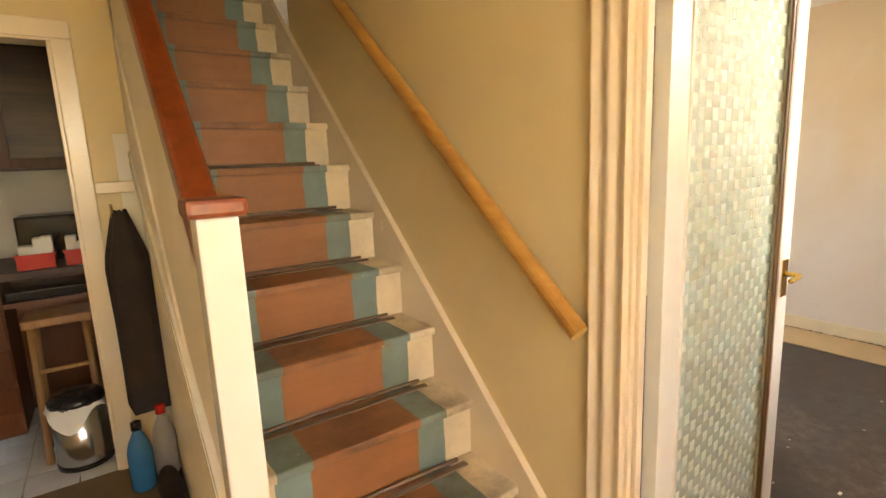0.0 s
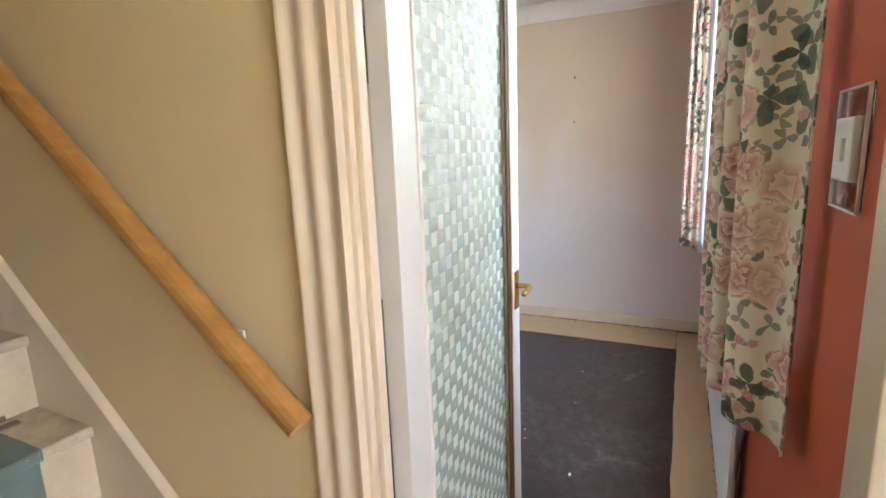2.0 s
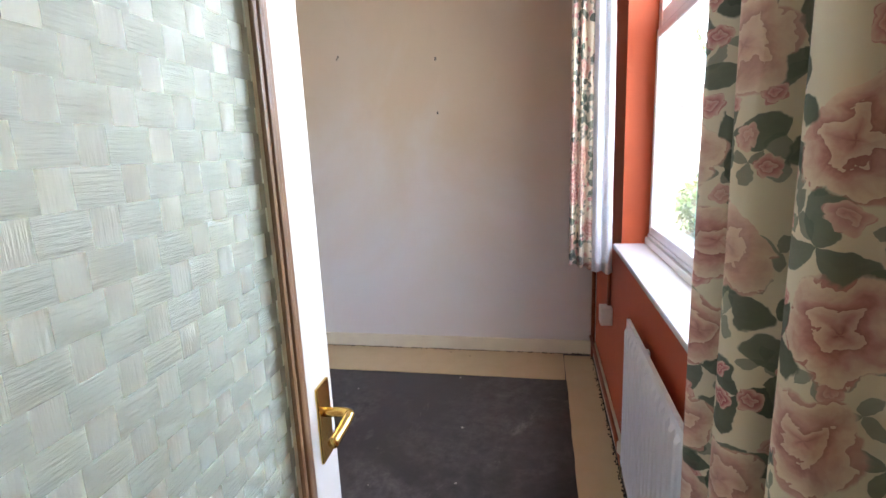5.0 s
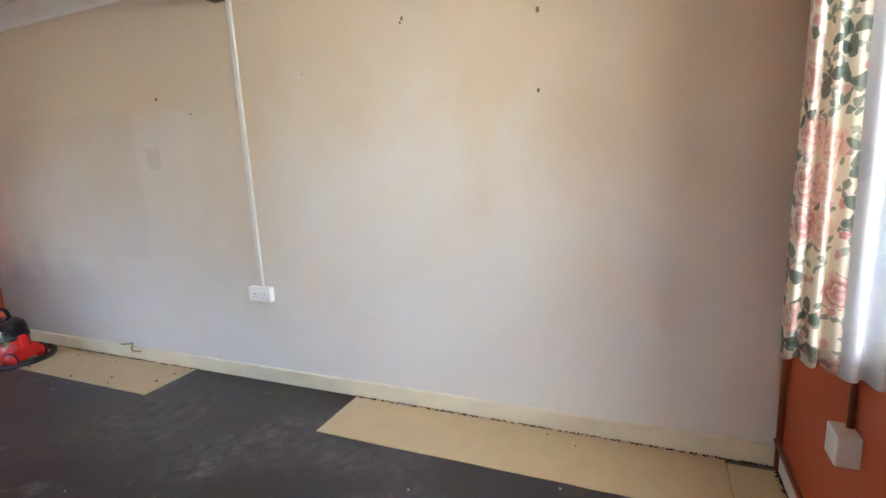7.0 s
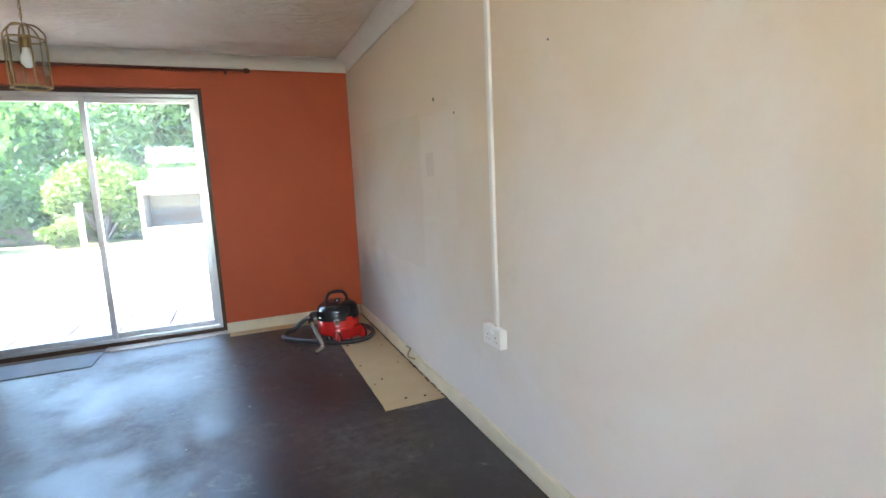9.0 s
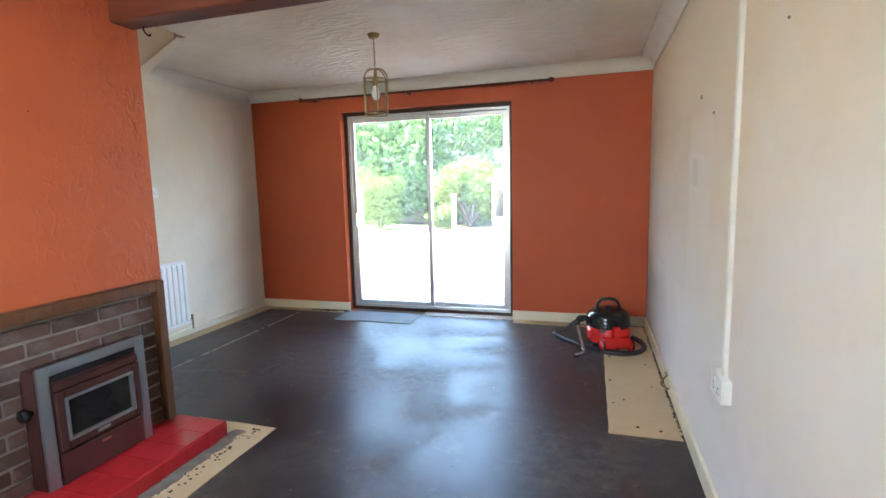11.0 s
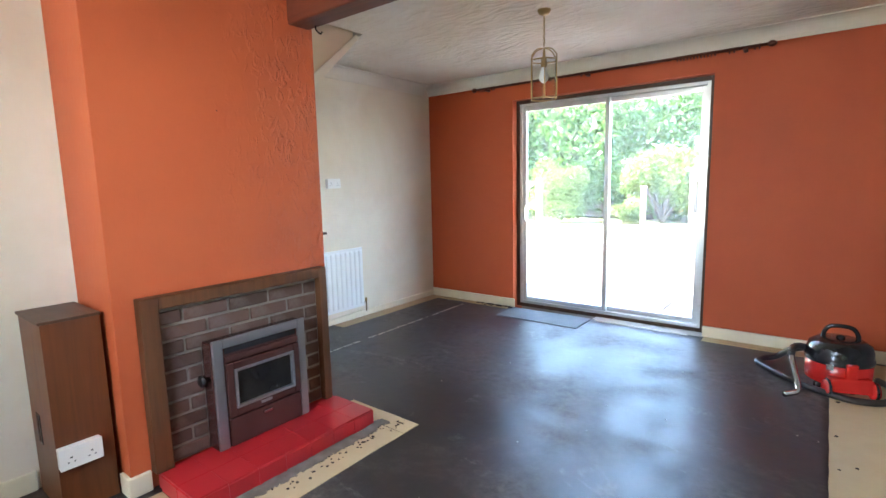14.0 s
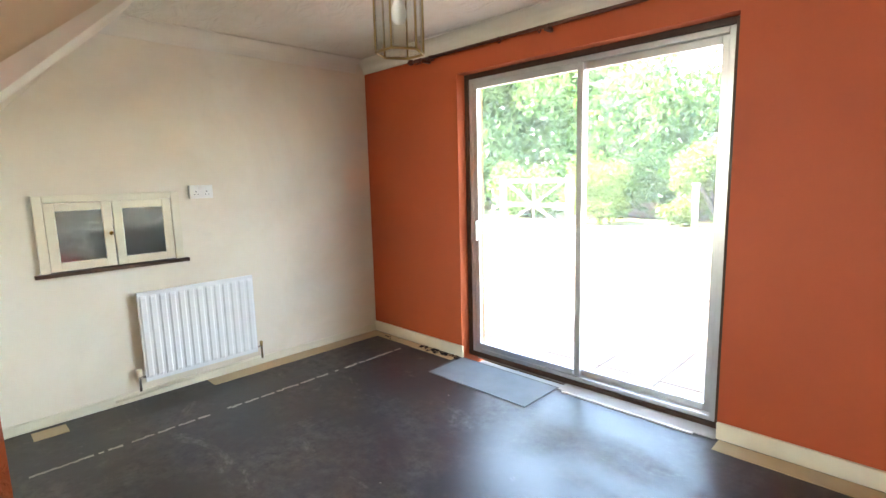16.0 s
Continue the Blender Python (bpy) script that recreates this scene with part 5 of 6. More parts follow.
rod = tagged(empty("curtain_pole", (2.2, 5.3, 2.22)), "dark wooden curtain pole with rings over the patio door", "curtain pole")
rparts = [tube("pole", [(0.93, 5.30, 2.235), (3.44, 5.30, 2.235)], 0.011, M["beam"], smooth_path=False)]
for x in (0.93, 3.44):
    f = lathe("finial", [(0.011, 0), (0.02, 0.01), (0.023, 0.03), (0.012, 0.05), (0.004, 0.055)], M["beam"], seg=14)
    f.data.transform(Matrix.Translation((x, 5.30, 2.235)) @ Matrix.Rotation(radians(-90 if x < 2 else 90), 4, "Y"))
    rparts.append(f)
for x in (1.05, 2.1, 3.3):
    rparts.append(box("bracket", (x - 0.012, 5.29, 2.21), (x + 0.012, YN, 2.235), M["beam"], bevel=0.003))
for x in [0.97, 0.995, 1.02, 1.12, 1.14, 1.75, 2.05, 2.12] + [2.84 + 0.024 * k for k in range(12)] + [3.2, 3.23, 3.36, 3.39]:
    n_seg = 14
    pts = [(x, 5.30 + 0.018 * math.cos(2 * math.pi * k / n_seg), 2.228 + 0.018 * math.sin(2 * math.pi * k / n_seg)) for k in range(n_seg + 1)]
    rparts.append(tube("ring", pts, 0.0035, M["beam"], res=5, smooth_path=False))
adopt(rod, *rparts)

# ---- lanterns ----


def lantern(at):
    """Six-sided brass and glass ceiling lantern; at: the lantern's lower centre."""
    x, y, z = at
    l = tagged(empty("pendant_lantern", (x, y, ZC)), "brass hexagonal ceiling lantern with clear glass and bare bulb", "pendant lamp", "lanterns in the room")
    R, H = 0.088, 0.235
    parts = []
    hexa = lambda r, zz: [(x + r * math.cos(math.pi / 3 * k), y + r * math.sin(math.pi / 3 * k), zz) for k in range(7)]
    for zz in (z, z + H):
        parts.append(tube("ring_bar", hexa(R, zz), 0.005, M["agedbrass"], res=6, smooth_path=False))
    for k in range(6):
        cx, cy = math.cos(math.pi / 3 * k), math.sin(math.pi / 3 * k)
        parts.append(tube("upright", [(x + R * cx, y + R * cy, z), (x + R * cx, y + R * cy, z + H), (x + R * 0.95 * cx, y + R * 0.95 * cy, z + H + 0.03), (x + R * 0.6 * cx, y + R * 0.6 * cy, z + H + 0.065), (x + 0.01 * cx, y + 0.01 * cy, z + H + 0.075)], 0.004, M["agedbrass"], res=6))
        bm = bmesh.new()
        a, b = hexa(R - 0.004, z + 0.006)[k:k + 2], hexa(R - 0.004, z + H - 0.006)[k:k + 2]
        vs = [bm.verts.new(p) for p in (a[0], a[1], b[1], b[0])]
        bm.faces.new(vs)
        g = finish("pane", bm, M["shade_glass"])
        so = g.modifiers.new("thick", "SOLIDIFY")
        so.thickness = 0.002
        g.visible_shadow = False
        parts.append(g)
    parts.append(lathe("lamp_holder", [(0.010, 0), (0.018, -0.01), (0.018, -0.055), (0.014, -0.06)], M["agedbrass"], at=(x, y, z + H + 0.02), seg=14))
    parts.append(lathe("stem", [(0.006, 0), (0.006, 0.06)], M["agedbrass"], at=(x, y, z + H + 0.018), seg=10))
    parts.append(lathe("bulb", [(0.012, 0), (0.016, -0.02), (0.030, -0.055), (0.028, -0.078), (0.014, -0.096), (0.002, -0.10)], M["paper"], at=(x, y, z + H - 0.038), seg=18))
    top, bot = ZC - 0.03, z + H + 0.085
    nlink = 9
    for k in range(nlink):
        c = bot + (top - bot) * (k + 0.5) / nlink
        hh = (top - bot) / nlink * 0.68
        pts = [(x + (0.006 * math.sin(a) if k % 2 else 0), y + (0 if k % 2 else 0.006 * math.sin(a)), c + hh * math.cos(a)) for a in [2 * math.pi * j / 8 for j in range(9)]]
        parts.append(tube("chain_link", pts, 0.0018, M["agedbrass"], res=5, smooth_path=False))
    parts.append(tube("flex", [(x, y, bot - 0.01), (x + 0.004, y, (top + bot) / 2), (x, y, top)], 0.0022, M["agedbrass"], res=5))
    parts.append(lathe("ceiling_rose", [(0.008, -0.035), (0.03, -0.028), (0.042, -0.008), (0.042, 0.002)], M["agedbrass"], at=(x, y, ZC), seg=20))
    adopt(l, *parts)


lantern((2.375, 3.92, 1.82))
lantern((2.73, 1.56, 1.82))
hook = tagged(tube("ceiling_hook", [(1.673, 2.70, 2.14), (1.673, 2.70, 2.115), (1.673, 2.728, 2.10), (1.673, 2.738, 2.112)], 0.004, M["black"]), "small black hook under the beam", "hook")

# ---- loose things ----
vac = tagged(empty("vacuum_cleaner", (3.97, 4.74, 0)), "red and black tub vacuum cleaner with a coiled hose", "vacuum cleaner")
VX, VY = 3.965, 4.74
vp = [lathe("tub", [(0.15, 0.045), (0.165, 0.055), (0.168, 0.09), (0.168, 0.175), (0.16, 0.18)], M["red"], at=(VX, VY, 0), seg=36)]
vp.append(lathe("lid", [(0.172, 0.172), (0.175, 0.182), (0.172, 0.20), (0.166, 0.205), (0.168, 0.235), (0.155, 0.275), (0.115, 0.302), (0.06, 0.31), (0.01, 0.312)], M["black"], at=(VX, VY, 0), seg=36))
vp.append(tube("carry_handle", [(VX - 0.085, VY, 0.295), (VX - 0.08, VY, 0.34), (VX - 0.045, VY, 0.378), (VX + 0.045, VY, 0.378), (VX + 0.08, VY, 0.34), (VX + 0.085, VY, 0.295)], 0.0125, M["black"]))
vp.append(lathe("switch_knob", [(0.022, 0.305), (0.022, 0.325), (0.012, 0.332)], M["black"], at=(VX, VY - 0.02, 0), seg=14))
d = Vector((0.35, -0.94, 0)).normalized()
e = Vector((-d.y, d.x, 0))
cc = Vector((VX, VY, 0)) + d * 0.155
bm = bmesh.new()
vs = add_box(bm, (-0.13, -0.05, 0.03), (0.13, 0.05, 0.115))
for v in vs:
    if v.co.z > 0.1:
        v.co.x *= 0.8
        v.co.y *= 0.7
vs2 = add_box(bm, (-0.03, -0.055, 0.10), (0.03, 0.03, 0.20))
base = finish("nose", bm, M["red"], bevel=0.012)
base.data.transform(Matrix.Translation(cc) @ Matrix(((e.x, d.x, 0, 0), (e.y, d.y, 0, 0), (0, 0, 1, 0), (0, 0, 0, 1))))
vp.append(base)
for sgn in (-1, 1):
    c = cc + e * sgn * 0.115 + d * 0.02 + Vector((0, 0, 0.05))
    w = lathe("wheel", [(0.01, -0.018), (0.046, -0.016), (0.05, 0), (0.046, 0.016), (0.01, 0.018)], M["red"], seg=24)
    w.data.transform(Matrix.Translation(c) @ e.to_track_quat("Z", "Y").to_matrix().to_4x4())
    vp.append(w)
    tr = tube("wheel_tyre", [c + 0.05 * (math.cos(a) * d + math.sin(a) * Vector((0, 0, 1))) for a in [2 * math.pi * j / 16 for j in range(17)]], 0.007, M["black"], smooth_path=False)
    vp.append(tr)
for a in (0.5, 2.0, 3.9, 5.3):
    vp.append(lathe("castor", [(0.012, 0.0), (0.02, 0.01), (0.02, 0.03), (0.01, 0.05)], M["black"], at=(VX + 0.13 * math.cos(a), VY + 0.13 * math.sin(a), 0), seg=12))
vp.append(boxes("clip", [((VX - 0.06, VY - 0.178, 0.15), (VX - 0.025, VY - 0.163, 0.185))], M["steel"], bevel=0.003))
vat = lambda *p: [(VX + a, VY + b, c) for a, b, c in p]
vp.append(tube("hose", vat((-0.155, 0.07, 0.20), (-0.25, 0.19, 0.13), (-0.33, 0.26, 0.045), (-0.41, 0.23, 0.022), (-0.425, 0.13, 0.022), (-0.33, 0.0, 0.022), (-0.20, -0.13, 0.022), (-0.08, -0.21, 0.022), (0.06, -0.262, 0.022), (0.19, -0.225, 0.022), (0.265, -0.10, 0.022), (0.26, 0.06, 0.022), (0.20, 0.17, 0.022)), 0.020, M["rubber"], res=12))
vp.append(tube("hose_end", vat((-0.235, -0.125, 0.195), (-0.225, -0.075, 0.228), (-0.195, -0.01, 0.222), (-0.15, 0.05, 0.20)), 0.021, M["rubber"], res=12))
vp.append(tube("bent_wand", vat((-0.238, -0.12, 0.205), (-0.21, -0.20, 0.12), (-0.185, -0.27, 0.05), (-0.19, -0.31, 0.025), (-0.245, -0.37, 0.019)), 0.016, M["steel"], res=14))
vp.append(tube("wand_collar", vat((-0.240, -0.115, 0.21), (-0.233, -0.137, 0.187)), 0.020, M["black"], res=14, smooth_path=False))
adopt(vac, *vp)

mat_ob = tagged(box("doormat", (1.345, 4.975, 0.0005), (2.17, 5.335, 0.008), M["carpet"], bevel=0.003), "flat grey carpet doormat inside the patio door", "doormat")
wire = tagged(tube("loose_wire", [(XE - 0.02, 3.95, 0.095), (XE - 0.025, 3.86, 0.11), (XE - 0.04, 3.80, 0.125), (XE - 0.07, 3.77, 0.09), (XE - 0.03, 3.74, 0.07)], 0.006, M["agedbrass"]), "loose wire ends poking out above the skirting", "wire")
tagged(tube("loose_wire", [(XE - 0.012, 5.2, 0.10), (XE - 0.012, 4.5, 0.098), (XE - 0.014, 3.95, 0.095)], 0.003, M["skirting"]), "thin painted cable along the skirting top", "wire")
tagged(box("paper_scrap", (2.35, 0.62, 0.001), (2.37, 0.63, 0.004), M["paper"], bevel=0.001), "tiny white paper scrap on the floor", "paper scrap")
for y, z, s in ((1.003, 1.845, 0.010), (1.003, 1.531, 0.008), (1.62, 1.90, 0.008), (3.267, 1.691, 0.009), (3.005, 1.586, 0.006), (1.63, 1.885, 0.006), (2.2, 1.72, 0.004)):
    tagged(box("wall_plug", (XE - 0.006, y - s * 0.6, z - s), (XE + 0.001, y + s * 0.6, z + s), M["screed"], bevel=0.002), "dark wall plug stuck in the plaster", "wall plug", "wall plugs")
tagged(lathe("wall_nail", [(0.004, 0), (0.003, 0.004)], M["dirt"], seg=8), "tiny nail in the chimney breast", "nail").data.transform(Matrix.Translation((1.583, 2.17, 1.66)) @ Matrix.Rotation(radians(90), 4, "Y"))

# ---- outside ----
gtop = -0.10
structure(box("ground", (-260, -260, -0.6), (260, 260, gtop - 0.03), M["soil"]), "dry garden ground", "ground")
structure(box("house_base", (-3.0, -1.2, -0.5), (XE + 0.28, YN + 0.28, -0.121), M["concrete"]), "concrete house base", "base")
terrace = structure(box("pavement_terrace", (-3.0, YN + 0.28, -0.3), (7.0, 12.4, gtop - 0.025), M["concrete"]), "sunlit paved terrace behind the house", "pavement")
structure(box("path_gravel", (-12.0, 12.4, -0.3), (12.0, 15.8, gtop - 0.02), M["mortar"]), "pale gravel beyond the terrace", "path")


def foliage(parent_name, at, size, n, mat, leaf, label, category, trunk=None, lumps=9, seed=1):
    """A bush or a crown: lumpy shell of small leaves, on limbs that taper."""
    rng = random.Random(seed)
    ob = tagged(empty(parent_name, (at[0], at[1], gtop)), label, category)
    parts = []
    cz = at[2]
    centres = []
    for _ in range(lumps):
        v = Vector((rng.uniform(-1, 1), rng.uniform(-1, 1), rng.uniform(-1, 1)))
        centres.append((Vector((at[0] + v.x * size[0] * 0.62, at[1] + v.y * size[1] * 0.62, cz + v.z * size[2] * 0.62)), rng.uniform(0.32, 0.55)))
    if trunk:
        parts.append(tube("trunk", [(at[0], at[1], gtop - 0.1), (at[0] + 0.05, at[1], cz * 0.4), (at[0] - 0.05, at[1] + 0.1, cz)], [trunk, trunk * 0.8, trunk * 0.5], M["bark"]))
    for c, _ in centres:
        root = Vector((at[0], at[1], gtop if not trunk else cz * 0.45))
        parts.append(tube("limb", [root, (root + c) / 2 + Vector((0, 0, 0.1)), c], [0.05 * size[0] * 0.6 + 0.01, 0.02, 0.006], M["bark"], res=5))
    verts, faces = [], []
    for k in range(n):
        c, r = centres[rng.randrange(lumps)]
        u = Vector((rng.gauss(0, 1), rng.gauss(0, 1), rng.gauss(0, 1))).normalized() * (rng.uniform(0.35, 1.12) ** 0.6)
        p = c + Vector((u.x * size[0], u.y * size[1], u.z * size[2])) * r
        if p.z < gtop + 0.02:
            continue
        a = Vector((rng.gauss(0, 1), rng.gauss(0, 1), rng.gauss(0, 1))).normalized()
        b = a.cross(Vector((rng.gauss(0, 1), rng.gauss(0, 1), rng.gauss(0, 1)))).normalized()
        s = leaf * rng.uniform(0.6, 1.4)
        i0 = len(verts)
        verts += [p - a * s, p + b * s * 0.45, p + a * s, p - b * s * 0.45]
        faces.append((i0, i0 + 1, i0 + 2, i0 + 3))
    me = bpy.data.meshes.new("leaves")
    me.from_pydata([tuple(v) for v in verts], [], faces)
    me.materials.append(mat)
    lv = new("leaves", me)
    tagged(lv, kind="stuff")
    parts.append(lv)
    adopt(ob, *parts)
    return ob


G = foliage
G("tree", (-4.5, 19.5, 3.4), (3.4, 2.2, 3.2), 9500, M["leaf"], 0.13, "broad leafy tree beyond the garden", "tree", 0.16, 16, 1)
G("tree", (1.0, 21.0, 3.8), (3.2, 2.2, 3.4), 9500, M["leafdark"], 0.13, "broad dark green tree beyond the garden", "tree", 0.17, 16, 2)
G("tree", (-10.5, 20.0, 4.2), (4.0, 2.6, 4.0), 9000, M["leafdark"], 0.16, "large tree at the garden end", "tree", 0.2, 16, 3)
G("tree", (6.5, 21.0, 3.4), (3.2, 2.2, 3.0), 14000, M["leaf"], 0.14, "leafy tree at the garden end", "tree", 0.16, 14, 4)
G("tree", (-17.0, 24.0, 5.0), (5.0, 3.0, 4.6), 7000, M["leaf"], 0.2, "broad tree far beyond the garden", "tree", 0.2, 14, 14)
G("shrub", (-3.3, 16.6, 0.9), (1.0, 0.9, 1.0), 6000, M["leafyellow"], 0.06, "rounded yellow-green garden shrub", "shrub", None, 12, 5)
G("shrub", (-0.3, 17.6, 1.2), (1.3, 0.9, 1.2), 6000, M["leafyellow"], 0.07, "dense green garden shrub", "shrub", None, 12, 6)
G("shrub", (1.6, 18.4, 1.2), (1.4, 0.8, 1.4), 6000, M["leafdark"], 0.07, "dark green shrub in the garden hedge", "shrub", None, 12, 7)
G("shrub", (4.5, 18.0, 1.1), (1.9, 0.9, 1.3), 6000, M["leaf"], 0.07, "leafy green shrub in the garden hedge", "shrub", None, 12, 8)
G("shrub", (-6.5, 17.6, 0.9), (1.8, 0.9, 1.2), 6000, M["leaf"], 0.07, "green hedge shrub behind the gate", "shrub", None, 12, 9)
G("shrub", (-11.0, 18.0, 1.2), (2.6, 1.0, 1.5), 6000, M["leafdark"], 0.09, "dark green hedge behind the garden gate", "shrub", None, 12, 10)
G("shrub", (-1.3, 16.9, 0.25), (0.7, 0.5, 0.5), 2500, M["leafyellow"], 0.05, "low silvery-green shrub beside the post", "shrub", None, 8, 15)
G("hedge", (5.2, -2.6, 0.7), (1.3, 0.7, 0.85), 9000, M["leafyellow"], 0.05, "clipped yellow-green hedge outside the front window", "hedge", None, 16, 11)
G("hedge", (7.4, -2.3, 0.85), (1.6, 0.9, 1.0), 14000, M["leaf"], 0.055, "leafy green hedge outside the front window", "hedge", None, 16, 12)
G("hedge", (10.2, -3.6, 0.9), (2.0, 1.2, 1.1), 10000, M["leaf"], 0.06, "leafy green hedge along the front garden", "hedge", None, 14, 13)
G("tree", (26, -9, 4.5), (3.5, 3.0, 3.6), 6000, M["leafdark"], 0.2, "dark tree standing by the road", "tree", 0.2, 12, 16)

G("woodland", (-6, 27.0, 2.6), (16, 2.0, 3.2), 9000, M["leaf"], 0.26, "band of far green woodland behind the garden", "woodland", None, 34, 21)
G("hedge", (-2.0, 18.9, 0.9), (6.5, 0.7, 1.2), 22000, M["leaf"], 0.10, "long green hedge at the garden end", "hedge", None, 30, 22)
post = tagged(empty("garden_post", (-0.5, 16.25, gtop)), "white painted garden post by the shrubs", "post")
adopt(post, box("shaft", (-0.56, 16.2, gtop), (-0.44, 16.32, 1.0), M["render"], bevel=0.01), box("cap", (-0.58, 16.18, 1.0), (-0.42, 16.34, 1.06), M["render"], bevel=0.01))
gate = tagged(empty("garden_gate", (-3.55, 13.5, gtop)), "weathered timber field gate with a cross brace", "gate")
gp = [box("gate_post", (x, 13.45, gtop), (x + 0.14, 13.6, 1.36), M["fence"], bevel=0.01) for x in (-4.64, -2.6)]
for z in (-0.02, 0.55, 1.17):
    gp.append(box("rail", (-4.5, 13.49, z), (-2.6, 13.55, z + 0.11), M["fence"], bevel=0.006))
for x, z in ((-4.45, 0.05), (-4.45, 1.2), (-2.65, 0.05), (-2.65, 1.2), (-3.55, 0.05), (-3.55, 1.2)):
    gp.append(tube("brace", [(x, 13.475, z), (-3.55, 13.475, 0.61)], 0.04, M["fence"], res=4, smooth_path=False))
adopt(gate, *gp)
hutch = tagged(empty("garden_store", (1.9, 14.3, gtop)), "open-fronted white garden store", "shed")
adopt(hutch, boxes("shell", [((1.2, 14.0, gtop), (1.3, 15.0, 1.45)), ((2.7, 14.0, gtop), (2.8, 15.0, 1.45)), ((1.3, 14.9, gtop), (2.7, 15.0, 1.45)), ((1.3, 14.0, gtop), (2.7, 14.1, 0.45)), ((1.3, 14.0, 1.2), (2.7, 14.1, 1.45))], M["fence"], bevel=0.008), box("lid", (1.12, 13.92, 1.45), (2.88, 15.08, 1.52), M["render"], bevel=0.01))


def house(at, w, d, h, seed):
    x, y = at
    ho = tagged(empty("house", (x, y, gtop)), "distant pale house with a brown pitched roof", "house", "far houses")
    parts = [box("wall", (x - w, y - d, gtop), (x + w, y + d, h), M["render"])]
    parts.append(prism("roof", [(y - d - 0.3, h), (y + d + 0.3, h), (y, h + d * 0.8)], 0, x - w - 0.3, x + w + 0.3, M["roof"]))
    for zz in (1.0, 3.4):
        for u in (-0.55, 0.0, 0.55):
            parts.append(box("window", (x + u * w - 0.5, y + d - 0.02, zz), (x + u * w + 0.5, y + d + 0.03, zz + 1.1), M["blackglass"]))
    adopt(ho, *parts)


house((38, -20), 5, 4, 5.0, 1)
house((55, -24), 5, 4, 5.0, 2)
house((70, -20), 6, 4, 5.2, 3)

# ---- pieces of the setting ----


def piece_mesh(name, size, bevel, mat, jitter=0.0):
    bm = bmesh.new()
    vs = add_box(bm, tuple(-s / 2 for s in size), tuple(s / 2 for s in size))
    for v in vs:
        v.co += Vector((random.uniform(-1, 1), random.uniform(-1, 1), random.uniform(-1, 1))) * jitter
    if bevel:
        bmesh.ops.bevel(bm, geom=list(bm.edges), offset=bevel, segments=1, affect="EDGES")
    me = bpy.data.meshes.new(name)
    bm.to_mesh(me)
    bm.free()
    me.materials.append(mat)
    return me


def lay(name, me, at, parent, rz=0.0):
    ob = new(name, me)
    ob.parent = parent
    ob.matrix_parent_inverse = Matrix.Translation(parent.location).inverted()
    ob.matrix_basis = pose(*at, 0, 0, rz)
    return ob


# fireplace bricks, laid round the stove
BL, BH = 0.205, 0.058
full = [piece_mesh("brick", (0.022, BL, BH), 0.004, M["brick"], 0.0015) for _ in range(3)]
row = 0
z = HT + 0.006
while z + BH < FZ - 0.05:
    y = FY0 + 0.08 - (BL * 0.5 + 0.006 if row % 2 else 0)
    while y < FY1 - 0.055:
        a, b = max(y, FY0 + 0.078), min(y + BL, FY1 - 0.053)
        spans = [(a, b)]
        if z + BH < SZ1 - 0.01:
            spans = [(a, min(b, SY0 - 0.004)), (max(a, SY1 + 0.004), b)]
        for p, q in spans:
            if q - p > 0.025:
                me = random.choice(full) if q - p > BL - 0.002 else piece_mesh("brick", (0.022, q - p, BH), 0.004, M["brick"], 0.001)
                lay("brick", me, (1.599 + random.uniform(-0.002, 0.002), (p + q) / 2, z + BH / 2), fire)
        y += BL + 0.010
    z += BH + 0.012
    row += 1

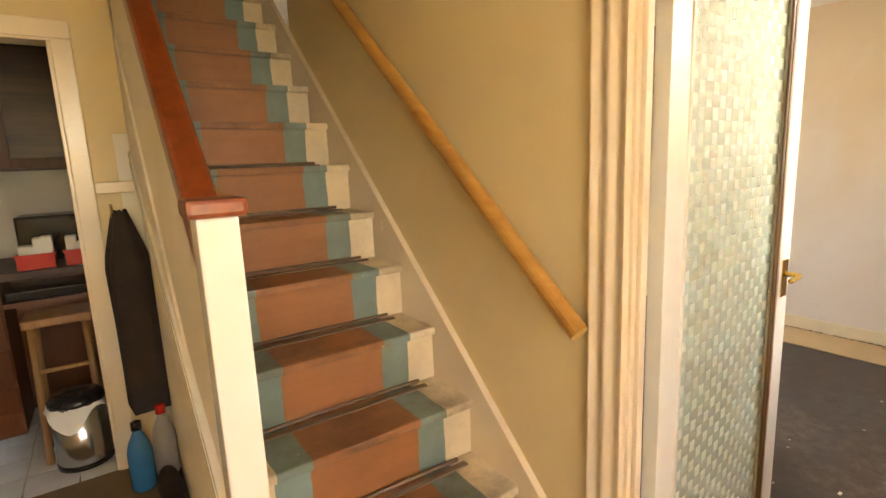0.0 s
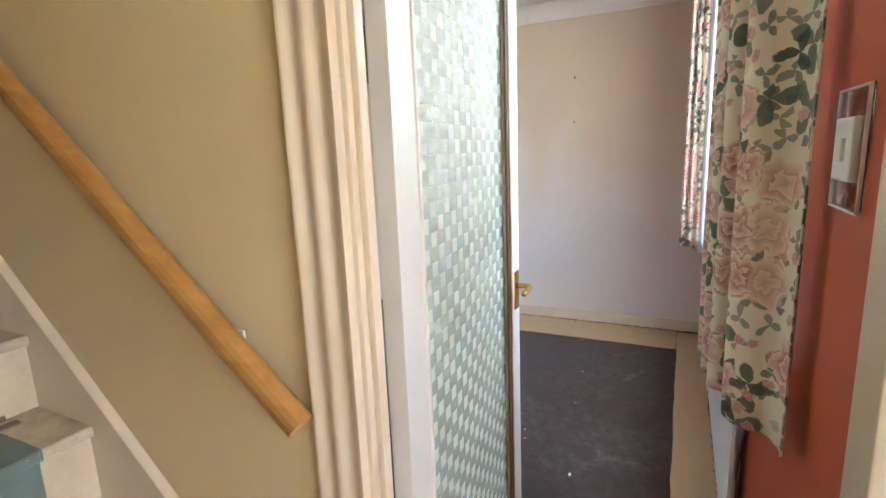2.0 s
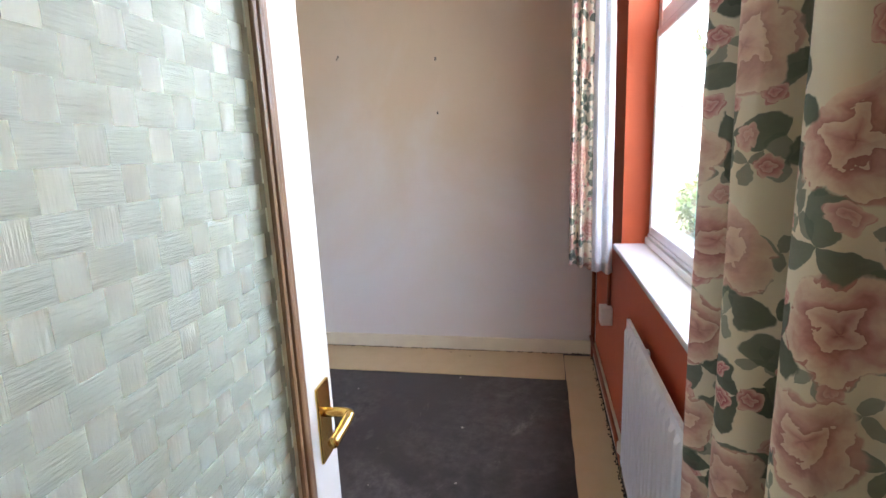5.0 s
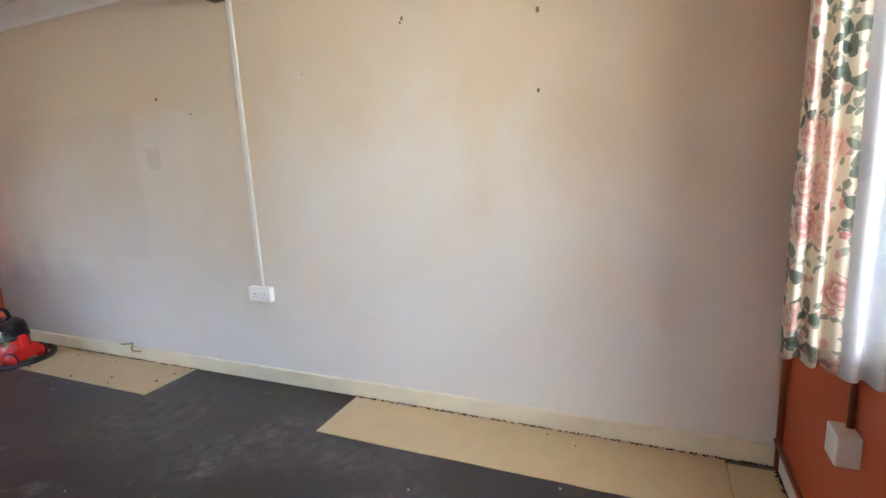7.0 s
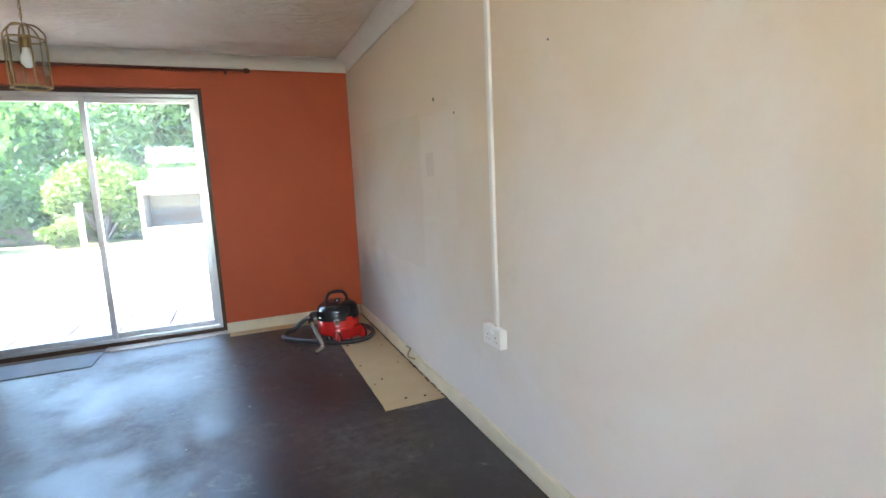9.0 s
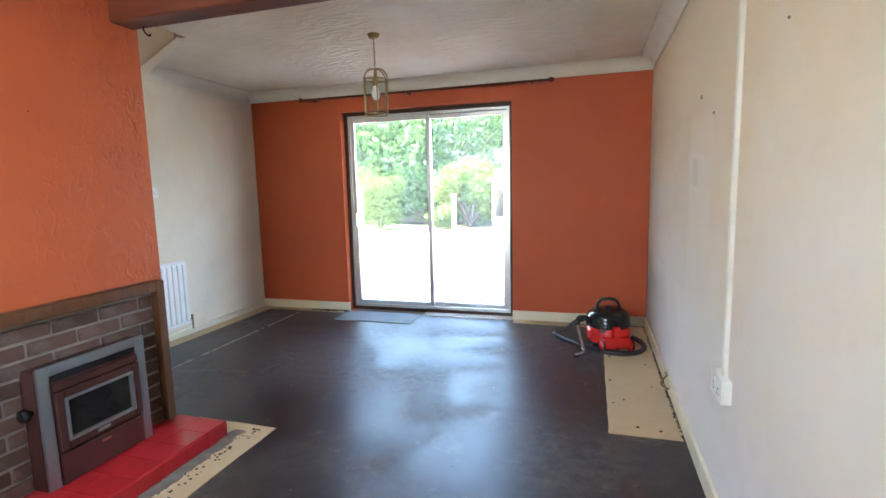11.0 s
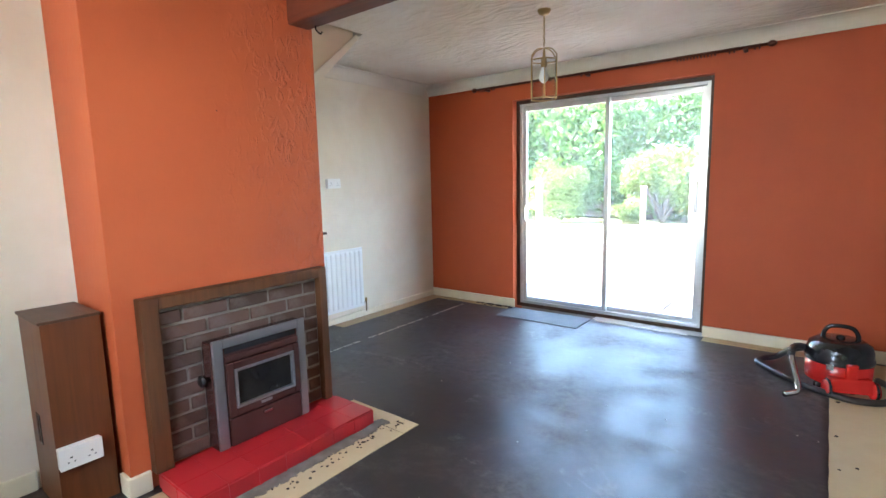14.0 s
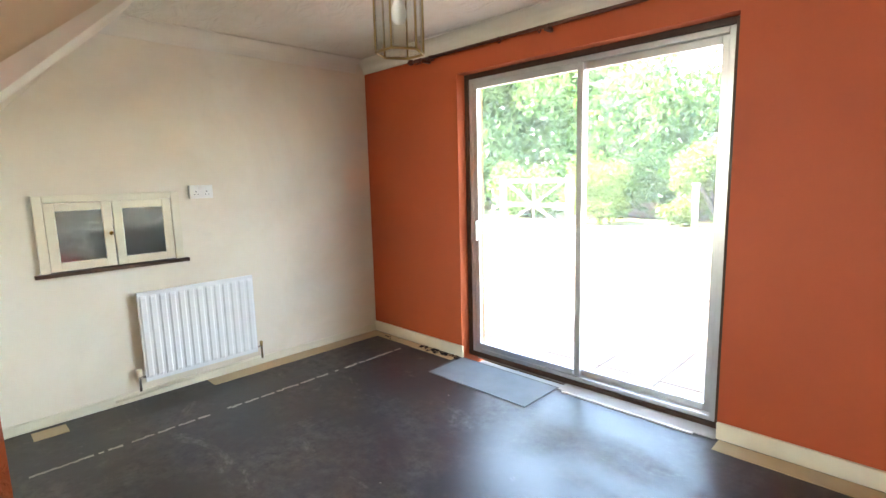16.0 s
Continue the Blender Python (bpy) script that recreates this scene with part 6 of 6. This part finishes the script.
# hearth tiles: top and front edge
tw = (HY1 - HY0) / 7
tx = (HX1 - 1.65) / 2
top_me = piece_mesh("tile", (tx - 0.0012, tw - 0.0012, 0.012), 0.0012, M["redtile"])
edge_me = piece_mesh("tile", (0.010, tw - 0.0012, HT - 0.008), 0.0015, M["redtile"])
side_me = piece_mesh("tile", (tx - 0.003, 0.010, HT - 0.008), 0.003, M["redtile"])
for k in range(7):
    for j in range(2):
        lay("tile", top_me, (1.65 + tx * (j + 0.5), HY0 + tw * (k + 0.5), HT - 0.004), hearth)
    lay("tile", edge_me, (HX1 + 0.0, HY0 + tw * (k + 0.5), HT / 2 - 0.002), hearth)
for j in range(2):
    for yy in (HY0, HY1):
        lay("tile", side_me, (1.65 + tx * (j + 0.5), yy, HT / 2 - 0.002), hearth)

# bare margin where the old floor covering was cut round the hearth
for lo, hi in (((1.65, 1.60), (2.17, 1.75)), ((1.963, 1.75), (2.17, 2.73)), ((1.64, 2.735), (2.17, 2.855))):
    strip(lo, hi, "hearth_margin")
bm = bmesh.new()
for k in range(130):
    t = k / 129
    y = 1.72 + t * 1.05
    x = 1.995 + 0.028 * noise.noise(Vector((y * 9, 0, 2)))
    add_box(bm, (x - 0.028 - 0.012 * random.random(), y, 0.003), (x + 0.025 + 0.02 * random.random(), y + 0.009, 0.0075))
tagged(finish("screed_edge", bm, M["screed"]), "rough grey screed left along the hearth", "screed", kind="stuff")
flecks("floor_crumb", 90, 2.0, 2.10, 1.62, 2.84, 0.008, "dark crumbs on the bare hearth margin", M["dirt"], 0.0042)

# kitchen floor tiles
kt = piece_mesh("tile", (0.194, 0.194, 0.008), 0.002, M["ktile"])
kfloor = bpy.data.objects["floor_kitchen"]
for i in range(7):
    for j in range(8):
        lay("tile", kt, (0.03 - i * 0.2, HE + 0.1 + j * 0.2, -0.004), kfloor)

# terrace slabs
slabs = [piece_mesh("paving_slab", (0.442, 0.442, 0.05), 0.008, M["slab"], 0.003) for _ in range(4)]
for i in range(18):
    for j in range(15):
        x, y = -2.2 + i * 0.45, YN + 0.28 + 0.24 + j * 0.45
        lay("paving_slab", slabs[(i * 7 + j * 3) % 4], (x, y, gtop - 0.022 + random.uniform(-0.003, 0.003)), terrace, random.choice((0, 90, 180, 270)) + random.uniform(-0.6, 0.6))
